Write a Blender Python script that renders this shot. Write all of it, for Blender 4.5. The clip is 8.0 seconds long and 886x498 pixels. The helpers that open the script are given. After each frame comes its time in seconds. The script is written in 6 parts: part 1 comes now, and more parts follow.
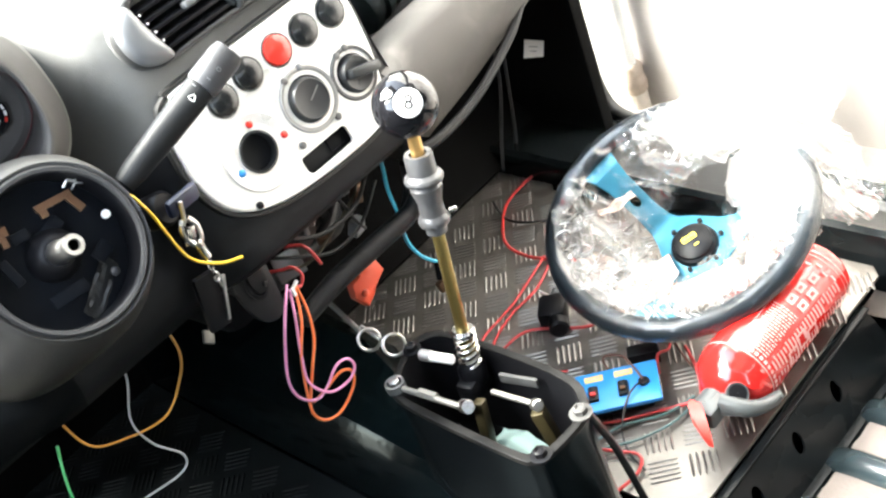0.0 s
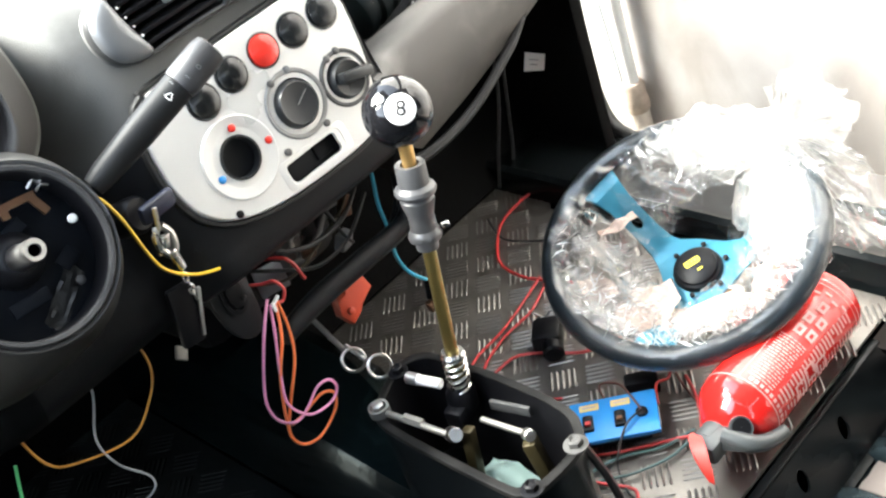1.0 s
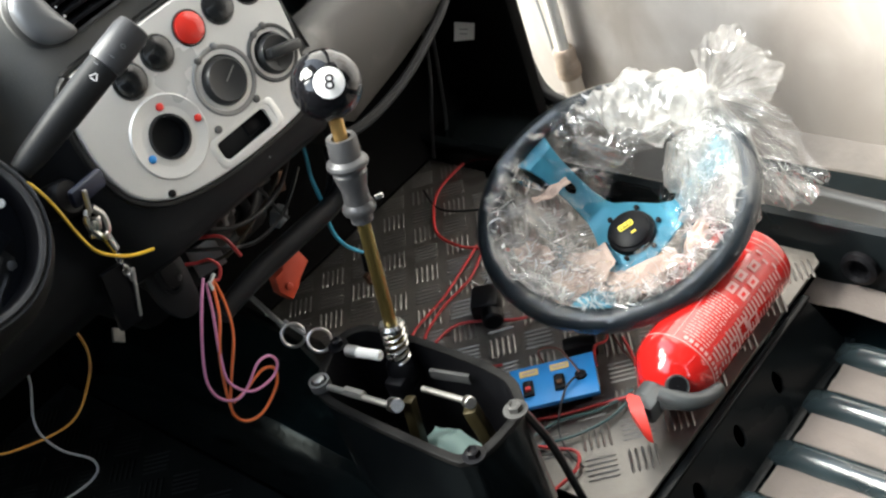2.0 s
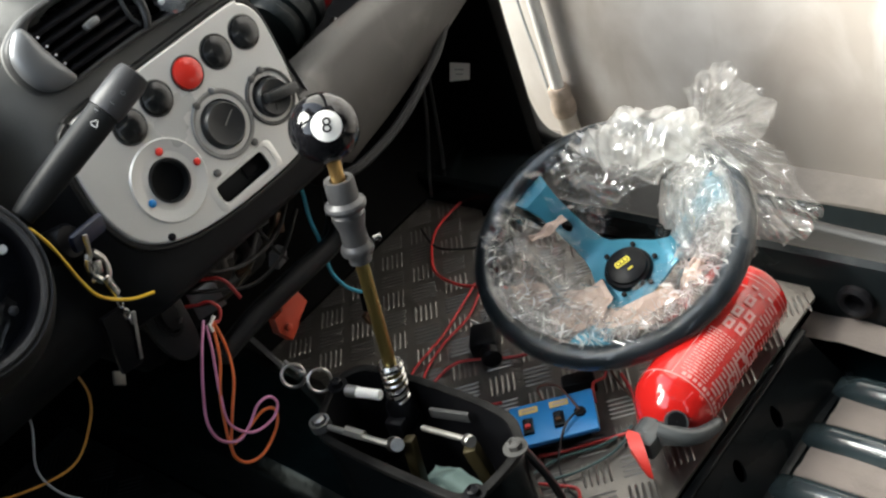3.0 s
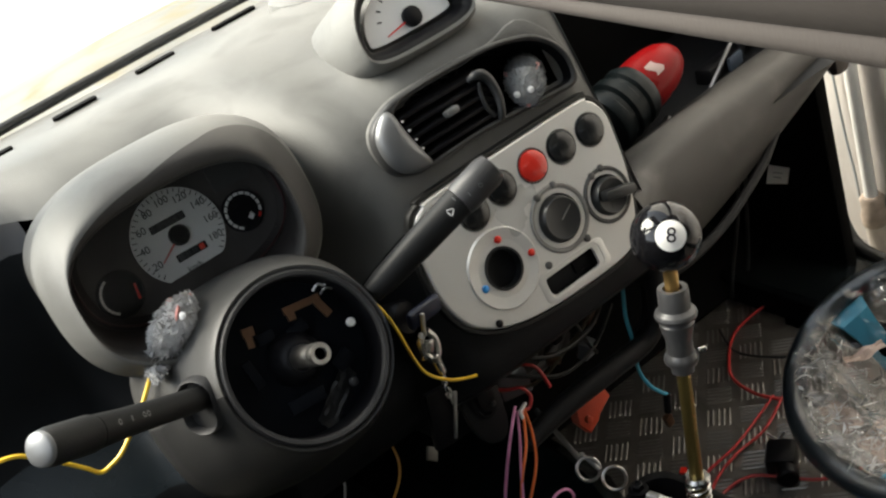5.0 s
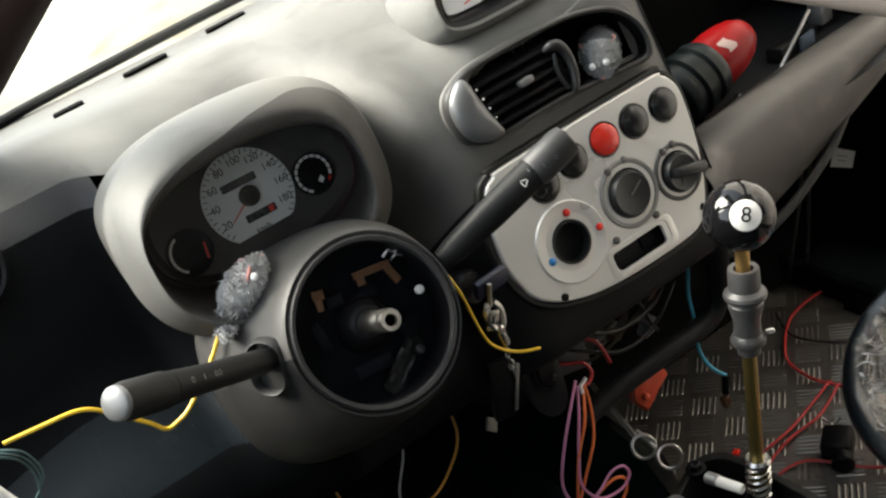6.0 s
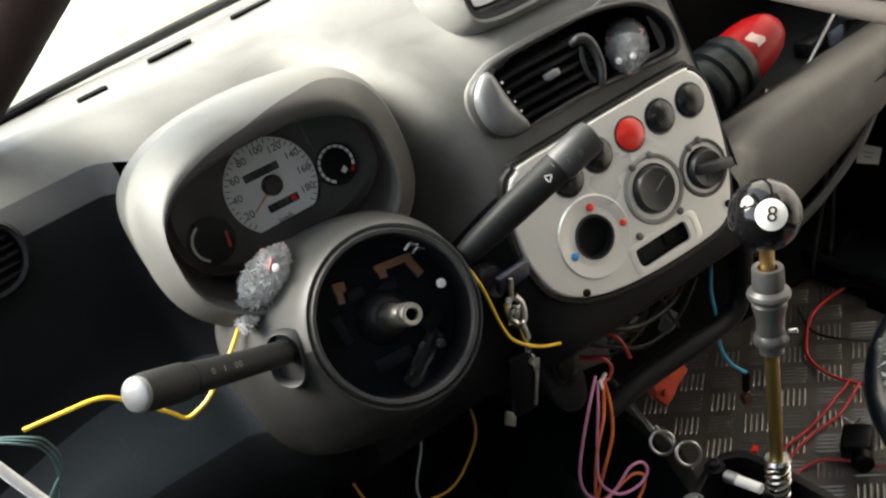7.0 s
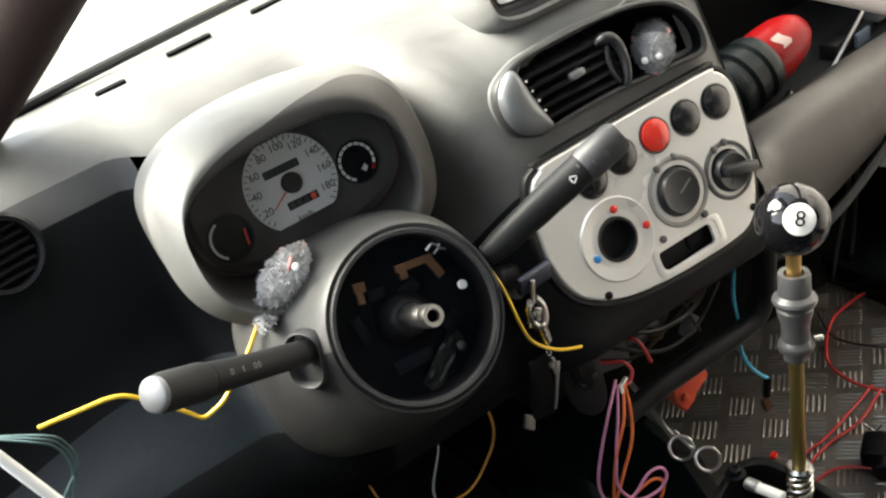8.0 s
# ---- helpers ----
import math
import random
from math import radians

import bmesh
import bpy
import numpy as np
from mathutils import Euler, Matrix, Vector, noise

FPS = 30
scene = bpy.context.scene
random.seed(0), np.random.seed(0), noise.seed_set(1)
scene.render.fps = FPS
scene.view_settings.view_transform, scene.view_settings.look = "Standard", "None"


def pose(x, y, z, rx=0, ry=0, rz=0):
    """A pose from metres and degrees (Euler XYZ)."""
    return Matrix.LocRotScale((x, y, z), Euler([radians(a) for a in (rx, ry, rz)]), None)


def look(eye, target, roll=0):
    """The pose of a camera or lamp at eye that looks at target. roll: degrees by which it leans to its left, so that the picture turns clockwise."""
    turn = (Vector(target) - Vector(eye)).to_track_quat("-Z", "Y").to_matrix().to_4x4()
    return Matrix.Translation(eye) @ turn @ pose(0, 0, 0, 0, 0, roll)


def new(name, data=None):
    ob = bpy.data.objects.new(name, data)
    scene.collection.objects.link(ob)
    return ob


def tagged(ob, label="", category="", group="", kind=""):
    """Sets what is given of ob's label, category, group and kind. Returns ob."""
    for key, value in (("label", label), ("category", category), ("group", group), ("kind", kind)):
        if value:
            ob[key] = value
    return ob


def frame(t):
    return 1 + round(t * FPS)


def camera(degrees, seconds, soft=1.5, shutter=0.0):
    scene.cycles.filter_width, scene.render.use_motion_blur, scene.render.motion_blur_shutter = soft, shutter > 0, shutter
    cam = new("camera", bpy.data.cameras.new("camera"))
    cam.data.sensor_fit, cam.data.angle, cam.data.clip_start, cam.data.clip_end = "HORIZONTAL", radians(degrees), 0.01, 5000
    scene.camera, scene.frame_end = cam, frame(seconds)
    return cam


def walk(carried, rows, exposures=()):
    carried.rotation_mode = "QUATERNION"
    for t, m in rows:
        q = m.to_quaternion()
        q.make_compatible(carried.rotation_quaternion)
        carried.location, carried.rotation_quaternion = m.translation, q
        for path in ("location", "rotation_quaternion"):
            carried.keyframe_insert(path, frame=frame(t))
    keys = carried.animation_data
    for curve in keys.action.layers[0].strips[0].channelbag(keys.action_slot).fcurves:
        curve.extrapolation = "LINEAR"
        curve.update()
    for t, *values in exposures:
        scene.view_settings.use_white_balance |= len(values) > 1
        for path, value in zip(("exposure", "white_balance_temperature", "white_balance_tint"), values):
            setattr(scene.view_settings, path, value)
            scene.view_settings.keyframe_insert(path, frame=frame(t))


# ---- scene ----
# ---------------------------------------------------------------- camera and walk
cam = camera(39.87, 8.0, soft=2.3)
PATH = [
    (0.0, pose(0.0001, 0.0002, 0.9206, 53.30, 18.25, -47.81)),
    (0.5, pose(0.0217, 0.0309, 0.8802, 54.97, 16.89, -47.56)),
    (1.0, pose(0.0301, 0.0411, 0.8826, 54.43, 16.80, -47.09)),
    (1.5, pose(0.0257, 0.0428, 0.8803, 53.92, 17.22, -47.56)),
    (2.0, pose(0.0308, 0.0340, 0.8836, 52.05, 16.81, -50.69)),
    (2.2, pose(0.0328, 0.0287, 0.8870, 52.56, 16.73, -51.51)),
    (3.3, pose(0.0275, 0.0283, 0.8933, 54.35, 17.79, -50.52)),
    (3.5, pose(0.0278, 0.0323, 0.8991, 55.35, 17.98, -49.02)),
    (4.0, pose(0.0208, 0.0528, 0.9192, 57.82, 18.17, -44.17)),
    (4.5, pose(0.0064, 0.0618, 0.9286, 59.98, 18.21, -41.31)),
    (5.0, pose(-0.0012, 0.0771, 0.9410, 60.64, 17.88, -37.16)),
    (5.2, pose(-0.0053, 0.0788, 0.9420, 60.37, 18.13, -36.14)),
    (6.3, pose(-0.0217, 0.0996, 0.9496, 60.16, 16.46, -34.00)),
    (6.5, pose(-0.0211, 0.0997, 0.9523, 60.65, 16.53, -33.58)),
    (7.0, pose(-0.0167, 0.1036, 0.9506, 59.66, 16.27, -33.13)),
    (7.5, pose(-0.0158, 0.1096, 0.9493, 59.55, 16.43, -33.13)),
    (8.0, pose(-0.0173, 0.1200, 0.9489, 59.72, 15.83, -32.29)),
]
EXPOSURE = [(t, e, k, 5) for t, e, k in ((0.0, 4.72, 6400), (0.5, 4.37, 6350), (1.0, 4.1, 6300), (1.5, 3.65, 6300), (2.0, 3.08, 6350), (3.3, 2.39, 6450), (4.0, 2.0, 6700), (4.5, 1.97, 6850), (5.2, 2.22, 6850), (6.5, 2.42, 6850), (7.0, 2.6, 6850), (8.0, 2.98, 6850))]
walk(cam, PATH, EXPOSURE)

# ---------------------------------------------------------------- daylight
world = bpy.data.worlds.new("daylight")
scene.world = world
world.use_nodes = True
wn = world.node_tree.nodes
sky = wn.new("ShaderNodeTexSky")
sky.sky_type, sky.sun_disc = "NISHITA", False
sky.sun_elevation, sky.sun_rotation = radians(46), radians(-45)
wn["Background"].inputs["Strength"].default_value = 0.15
veil = wn.new("ShaderNodeHueSaturation")   # thin cloud: paler sky
veil.inputs["Saturation"].default_value = 0.4
world.node_tree.links.new(sky.outputs[0], veil.inputs["Color"])
world.node_tree.links.new(veil.outputs[0], wn["Background"].inputs[0])
sun = new("sun", bpy.data.lights.new("sun", "SUN"))
sun.data.energy, sun.data.angle, sun.data.color = 3.4, radians(42), (1.0, 0.95, 0.88)
sun.matrix_world = look((-1.5, 1.5, 2.2), (0, 0, 0))

# ---------------------------------------------------------------- materials
def material(name, color, rough=0.5, metal=0.0, var=0.25, scale=60.0, bump=0.15, grain=400.0, wear=None, spec=0.5, coat=0.0, stretch=(1, 1, 1), stain=None):
    """Procedural surface: broad stains and fine grain over a base colour, with relief and uneven gloss."""
    m = bpy.data.materials.new(name)
    m.use_nodes = True
    n, l = m.node_tree.nodes, m.node_tree.links
    b = n["Principled BSDF"]
    co = n.new("ShaderNodeTexCoord")
    mp = n.new("ShaderNodeMapping")
    mp.inputs["Scale"].default_value = stretch
    l.new(co.outputs["Object"], mp.inputs[0])
    big, fine = n.new("ShaderNodeTexNoise"), n.new("ShaderNodeTexNoise")
    big.inputs["Scale"].default_value, big.inputs["Detail"].default_value = scale / 6, 5
    fine.inputs["Scale"].default_value, fine.inputs["Detail"].default_value = grain, 3
    l.new(mp.outputs[0], big.inputs[0]), l.new(mp.outputs[0], fine.inputs[0])
    mix = n.new("ShaderNodeMix")
    mix.data_type = "RGBA"
    dark = tuple(c * (1 - var) for c in color)
    other = wear or tuple(min(1, c * (1 + var)) for c in color)
    mix.inputs[6].default_value, mix.inputs[7].default_value = (*dark, 1), (*other, 1)
    ramp = n.new("ShaderNodeMapRange")
    ramp.inputs[1].default_value, ramp.inputs[2].default_value = 0.3, 0.72
    l.new(big.outputs[0], ramp.inputs[0]), l.new(ramp.outputs[0], mix.inputs[0])
    tone = mix.outputs[2]
    if stain:   # irregular blotches of another colour
        blot, cut, over = n.new("ShaderNodeTexNoise"), n.new("ShaderNodeMapRange"), n.new("ShaderNodeMix")
        blot.inputs["Scale"].default_value, blot.inputs["Detail"].default_value, blot.inputs["Distortion"].default_value = stain[1], 9, 0.8
        cut.inputs[1].default_value, cut.inputs[2].default_value, cut.inputs[4].default_value = stain[2], stain[2] + 0.16, stain[3]
        over.data_type, over.inputs[7].default_value = "RGBA", (*stain[0], 1)
        l.new(mp.outputs[0], blot.inputs[0]), l.new(blot.outputs[0], cut.inputs[0]), l.new(cut.outputs[0], over.inputs[0])
        l.new(tone, over.inputs[6])
        tone = over.outputs[2]
    l.new(tone, b.inputs["Base Color"])
    rr = n.new("ShaderNodeMapRange")
    rr.inputs[1].default_value, rr.inputs[2].default_value = 0.3, 0.7
    rr.inputs[3].default_value, rr.inputs[4].default_value = max(0.02, rough * 0.8), min(1, rough * 1.2)
    l.new(big.outputs[0], rr.inputs[0]), l.new(rr.outputs[0], b.inputs["Roughness"])
    b.inputs["Metallic"].default_value = metal
    b.inputs["Specular IOR Level"].default_value = spec
    b.inputs["Coat Weight"].default_value = coat
    if bump:
        bp = n.new("ShaderNodeBump")
        bp.inputs["Strength"].default_value, bp.inputs["Distance"].default_value = bump, 0.001
        l.new(fine.outputs[0], bp.inputs["Height"]), l.new(bp.outputs[0], b.inputs["Normal"])
    return m


DASH = material("dash_plastic", (0.103, 0.102, 0.097), 0.52, spec=0.3, var=0.26, scale=40, bump=0.35, grain=900, stain=((0.070, 0.068, 0.064), 14, 0.52, 0.6))
DASH_MID = material("grey_dash_plastic", (0.030, 0.030, 0.031), 0.48, spec=0.3, var=0.2, scale=50, bump=0.35, grain=900)
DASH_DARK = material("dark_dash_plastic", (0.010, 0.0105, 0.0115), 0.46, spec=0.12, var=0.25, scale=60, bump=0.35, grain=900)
# the dash plastic again, darkened for the shade on the passenger side
LIP_SHADED = material("shaded_lip_plastic", (0.040, 0.037, 0.034), 0.5, spec=0.35, var=0.3, scale=40, bump=0.3, grain=900, stain=((0.075, 0.070, 0.064), 18, 0.56, 0.7))
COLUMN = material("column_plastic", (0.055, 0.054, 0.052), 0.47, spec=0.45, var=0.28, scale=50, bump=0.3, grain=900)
BLACK = material("black_plastic", (0.005, 0.005, 0.006), 0.42, spec=0.14, var=0.3, bump=0.1, grain=500)
PAINT_BLACK = material("black_body_paint", (0.004, 0.005, 0.006), 0.25, spec=0.12, var=0.4, scale=30, bump=0.05, grain=120, wear=(0.010, 0.012, 0.013))
TUNNEL = material("glossy_black_tunnel_paint", (0.003, 0.007, 0.009), 0.13, metal=0.5, spec=0.12, var=0.5, scale=40, bump=0.7, grain=22, wear=(0.006, 0.012, 0.014))
# near-black colour that holds the shade of recesses and dim body sheets
CAVITY = material("cavity_shade", (0.004, 0.004, 0.004), 0.85, spec=0.04, var=0.4, scale=80, bump=0.3, grain=300)
SILVER = material("silver_panel_paint", (0.67, 0.665, 0.64), 0.34, metal=0.3, var=0.10, scale=60, wear=(0.67, 0.65, 0.61), bump=0.08, grain=700)
VENT_SILVER = material("worn_silver_paint", (0.138, 0.142, 0.146), 0.42, metal=0.5, var=0.12, scale=40, bump=0.08, grain=700)
KNOB = material("knob_plastic", (0.0105, 0.0115, 0.0125), 0.38, var=0.3, bump=0.1, grain=600)
BUTTON = material("glossy_button", (0.009, 0.010, 0.011), 0.22, var=0.3, bump=0.06, grain=600)
DISH = material("grey_dish_plastic", (0.21, 0.205, 0.195), 0.45, metal=0.2, var=0.2, scale=80, bump=0.1)
MARK = material("grey_mark", (0.07, 0.068, 0.065), 0.5, var=0.2)
RED = material("red_plastic", (0.62, 0.03, 0.02), 0.22, var=0.15, bump=0.03)
ORANGE = material("orange_plastic", (0.55, 0.065, 0.025), 0.4, var=0.15, bump=0.05)
STEEL = material("bare_steel", (0.55, 0.54, 0.52), 0.28, metal=1.0, var=0.2, bump=0.1, grain=300)
GREY_STEEL = material("grey_zinc", (0.36, 0.36, 0.36), 0.4, metal=0.9, var=0.25, bump=0.15, grain=250)
ZINC = material("yellow_zinc", (0.27, 0.21, 0.075), 0.33, metal=0.9, var=0.3, scale=90, bump=0.08, stretch=(1, 1, .3))
BRASS = material("brass", (0.50, 0.32, 0.12), 0.35, metal=0.9, var=0.3, bump=0.1)
TREAD = material("tread_plate_aluminium", (0.19, 0.178, 0.165), 0.38, metal=0.75, var=0.45, scale=28, bump=0.25, grain=220, wear=(0.26, 0.242, 0.22), stain=((0.07, 0.06, 0.05), 16, 0.56, 0.6))
STALK = material("stalk_plastic", (0.0105, 0.011, 0.0115), 0.5, spec=0.16, var=0.3, bump=0.15, grain=700)
STALK_WORN = material("worn_stalk_plastic", (0.040, 0.040, 0.042), 0.45, spec=0.3, var=0.3, scale=120, bump=0.15, grain=700)
TREAD_BAR = material("tread_bar_aluminium", (0.245, 0.234, 0.220), 0.40, metal=0.8, var=0.2, scale=50, bump=0.15, grain=300)
BALL = material("glossy_black_ball", (0.006, 0.006, 0.007), 0.09, var=0.1, bump=0.0, spec=0.35, coat=0.15)
WHITE = material("white_print", (0.78, 0.77, 0.74), 0.5, var=0.05, bump=0.03)
DIAL = material("dial_face", (0.66, 0.66, 0.65), 0.6, var=0.05, bump=0.03)
BLUE = material("blue_plastic", (0.02, 0.20, 0.52), 0.42, var=0.12, bump=0.06)
BLUE_SPOKE = material("blue_anodised_spoke", (0.03, 0.17, 0.25), 0.35, metal=0.3, var=0.2, bump=0.08)
YELLOW = material("yellow_print", (0.75, 0.62, 0.03), 0.4, var=0.05, bump=0.02)
RIM = material("wheel_rim_leather", (0.007, 0.011, 0.015), 0.45, spec=0.3, var=0.3, bump=0.2, grain=500)
EXT_RED = material("extinguisher_red_enamel", (0.50, 0.014, 0.012), 0.14, var=0.06, bump=0.02, coat=0.5)
EXT_VALVE = material("valve_plastic", (0.05, 0.056, 0.058), 0.45, var=0.3, bump=0.1)
LIMEWALL = material("limewashed_wall", (0.76, 0.715, 0.675), 0.85, var=0.16, scale=30, bump=0.7, grain=60, wear=(0.84, 0.80, 0.765), stretch=(1, 1, .55), stain=((0.44, 0.38, 0.325), 7.0, 0.49, 0.75))
PIPE = material("painted_pipe", (0.78, 0.755, 0.71), 0.5, var=0.15, bump=0.1)
CONCRETE = material("concrete_yard", (0.43, 0.405, 0.345), 0.9, var=0.25, scale=6, bump=0.5, grain=40, stain=((0.30, 0.27, 0.13), 1.4, 0.5, 0.7))
TRIM_BROWN = material("brown_pillar_trim", (0.014, 0.008, 0.008), 0.7, spec=0.1, var=0.2, bump=0.2)
CLOTH = material("grey_brown_felt", (0.15, 0.128, 0.115), 0.95, var=0.3, scale=60, bump=0.6, grain=300)
FUR = material("grey_plush", (0.36, 0.36, 0.36), 0.95, var=0.45, scale=500, bump=0.9, grain=900)
BAR_TRIM = material("grey_bar_padding", (0.052, 0.045, 0.042), 0.75, spec=0.2, var=0.2, scale=30, bump=0.2)
W_RED = material("red_cable", (0.40, 0.03, 0.03), 0.45, var=0.2, bump=0.05)
W_ORANGE = material("orange_cable", (0.75, 0.17, 0.05), 0.45, var=0.1, bump=0.05)
W_PINK = material("pink_cable", (0.66, 0.26, 0.46), 0.45, var=0.1, bump=0.05)
W_YELLOW = material("yellow_cable", (0.75, 0.48, 0.03), 0.45, var=0.1, bump=0.05)
W_BLUE = material("blue_cable", (0.05, 0.30, 0.42), 0.45, var=0.1, bump=0.05)
W_GREY = material("grey_cable", (0.28, 0.30, 0.31), 0.5, var=0.1, bump=0.05)
W_GREEN = material("green_cable", (0.06, 0.30, 0.10), 0.5, var=0.1, bump=0.05)
W_BLACK = material("black_cable", (0.012, 0.012, 0.012), 0.45, var=0.2, bump=0.05)


def clear(name, tint, gloss, rough, bump=0.0, scale=60.0, haze=0.0, peak=0.5):
    """Thin clear sheet: see-through with a sharp gloss."""
    m = bpy.data.materials.new(name)
    m.use_nodes = True
    n, l = m.node_tree.nodes, m.node_tree.links
    n.remove(n["Principled BSDF"])
    t, g, mx = n.new("ShaderNodeBsdfTransparent"), n.new("ShaderNodeBsdfGlossy"), n.new("ShaderNodeMixShader")
    t.inputs[0].default_value = (*tint, 1)
    g.inputs["Roughness"].default_value = rough
    fr, pw, sc = n.new("ShaderNodeLayerWeight"), n.new("ShaderNodeMath"), n.new("ShaderNodeMapRange")
    fr.inputs[0].default_value = 0.5
    pw.operation, pw.inputs[1].default_value = "POWER", 3.0
    sc.inputs[3].default_value, sc.inputs[4].default_value = gloss, min(1, gloss + peak)
    l.new(fr.outputs["Facing"], pw.inputs[0]), l.new(pw.outputs[0], sc.inputs[0])
    l.new(sc.outputs[0], mx.inputs[0]), l.new(t.outputs[0], mx.inputs[1]), l.new(g.outputs[0], mx.inputs[2])
    if bump:
        co, no, bp = n.new("ShaderNodeTexCoord"), n.new("ShaderNodeTexNoise"), n.new("ShaderNodeBump")
        no.inputs["Scale"].default_value, no.inputs["Detail"].default_value = scale, 3
        no.inputs["Distortion"].default_value = 1.2
        bp.inputs["Strength"].default_value, bp.inputs["Distance"].default_value = bump, 0.004
        l.new(co.outputs["Object"], no.inputs[0]), l.new(no.outputs[0], bp.inputs["Height"])
        for node in (g, fr):
            l.new(bp.outputs[0], node.inputs["Normal"])
    last = mx
    if haze:
        d, last = n.new("ShaderNodeBsdfTranslucent"), n.new("ShaderNodeMixShader")
        d.inputs[0].default_value, last.inputs[0].default_value = (.9, .9, .88, 1), haze
        l.new(mx.outputs[0], last.inputs[1]), l.new(d.outputs[0], last.inputs[2])
    l.new(last.outputs[0], n["Material Output"].inputs[0])
    return m


GLASS = clear("window_glass", (0.93, 0.95, 0.94), 0.03, 0.02)
LENS = clear("gauge_lens", (0.90, 0.91, 0.91), 0.006, 0.16, peak=0.02, haze=0.012)
FILM = clear("clear_wrapping_film", (0.97, 0.97, 0.97), 0.07, 0.025, bump=0.05, scale=90, haze=0.006, peak=0.9)
FILM_THICK = clear("gathered_wrapping_film", (0.95, 0.95, 0.95), 0.11, 0.035, bump=0.08, scale=110, haze=0.07, peak=0.85)
FILM_DRAPE = clear("draped_wrapping_film", (0.92, 0.92, 0.92), 0.18, 0.05, bump=0.10, scale=160, haze=0.17, peak=0.75)
FILM_WHITE = clear("bunched_wrapping_film", (0.9, 0.9, 0.9), 0.20, 0.06, bump=0.12, scale=160, haze=0.25, peak=0.75)
FILM_GLINT = clear("glinting_film_folds", (0.9, 0.9, 0.9), 0.35, 0.12, haze=0.5, peak=0.5)
FILM_TIGHT = clear("tight_wrapping_film", (0.97, 0.97, 0.97), 0.05, 0.05, bump=0.15, scale=50, haze=0.01, peak=0.5)

# ---------------------------------------------------------------- mesh tools
ONE = Matrix.Identity(4)


def obj(name, bm, mat, smooth=True, auto=None):
    me = bpy.data.meshes.new(name)
    bm.normal_update()
    bm.to_mesh(me)
    bm.free()
    if smooth:
        me.shade_smooth()
        me.set_sharp_from_angle(angle=radians(auto or 40))
    me.materials.append(mat)
    return new(name, me)


def part(name, bm, mat, parent, label="", smooth=True, auto=None):
    """One mesh under a thing or a part."""
    ob = obj(name, bm, mat, smooth, auto)
    ob.parent = parent
    if parent.type == "EMPTY":
        ob.matrix_parent_inverse = parent.matrix_basis.inverted()
    return tagged(ob, label)


def thing(name, at, label, category, group="", kind=""):
    ob = new(name)
    ob.empty_display_size = 0.02
    ob.matrix_basis = Matrix.Translation(at)
    return tagged(ob, label, category, group, kind)


def solo(name, bm, mat, label, category, group="", kind="", smooth=True, auto=None):
    return tagged(obj(name, bm, mat, smooth, auto), label, category, group, kind)


def join(*bms):
    out = bms[0]
    for b in bms[1:]:
        me = bpy.data.meshes.new("tmp")
        b.to_mesh(me)
        b.free()
        out.from_mesh(me)
        bpy.data.meshes.remove(me)
    return out


def box(sx, sy, sz, m=ONE, bevel=0.0, seg=2):
    bm = bmesh.new()
    bmesh.ops.create_cube(bm, size=1, matrix=Matrix.Diagonal((sx, sy, sz, 1)))
    if bevel:
        bmesh.ops.bevel(bm, geom=bm.edges[:], offset=bevel, segments=seg, affect="EDGES", profile=0.5)
    bmesh.ops.transform(bm, matrix=m, verts=bm.verts)
    return bm


def loft(rings, closed=True, cap=True, m=ONE):
    """A skin over rows of points; closed rings wrap round."""
    bm = bmesh.new()
    rows = [[bm.verts.new(m @ Vector(p)) for p in r] for r in rings]
    n = len(rows[0])
    for a, b in zip(rows, rows[1:]):
        for i in range(n if closed else n - 1):
            j = (i + 1) % n
            bm.faces.new((a[i], a[j], b[j], b[i]))
    if cap and closed:
        bm.faces.new(rows[0][::-1])
        bm.faces.new(rows[-1])
    bmesh.ops.recalc_face_normals(bm, faces=bm.faces[:])
    return bm


def lathe(profile, m=ONE, n=28, cap=True):
    """(radius, height) rows turned about z."""
    rings = [[(r * math.cos(2 * math.pi * i / n), r * math.sin(2 * math.pi * i / n), z) for i in range(n)] for r, z in profile]
    return loft(rings, True, cap, m)


def axis(at, to, roll=0):
    """Pose at a point with z towards another."""
    d = Vector(to) - Vector(at)
    return Matrix.Translation(at) @ d.to_track_quat("Z", "Y").to_matrix().to_4x4() @ pose(0, 0, 0, 0, 0, roll)


def rod(a, b, r, n=16, r2=None, edge=0.0):
    h = (Vector(b) - Vector(a)).length
    e = edge or min(r * 0.2, h * 0.2)
    r2 = r if r2 is None else r2
    return lathe([(r - e, 0), (r, e), (r2, h - e), (r2 - e, h)], axis(a, b), n)


def smooth_path(pts, k=6, closed=False):
    p = [Vector(q) for q in pts]
    n = len(p)
    out = []
    for i in range(n if closed else n - 1):
        a, b, c, d = (p[(i + j) % n] if closed else p[min(max(i + j, 0), n - 1)] for j in (-1, 0, 1, 2))
        for s in range(k):
            t = s / k
            out.append(0.5 * (2 * b + (c - a) * t + (2 * a - 5 * b + 4 * c - d) * t * t + (3 * b - a - 3 * c + d) * t ** 3))
    if not closed:
        out.append(p[-1])
    return out


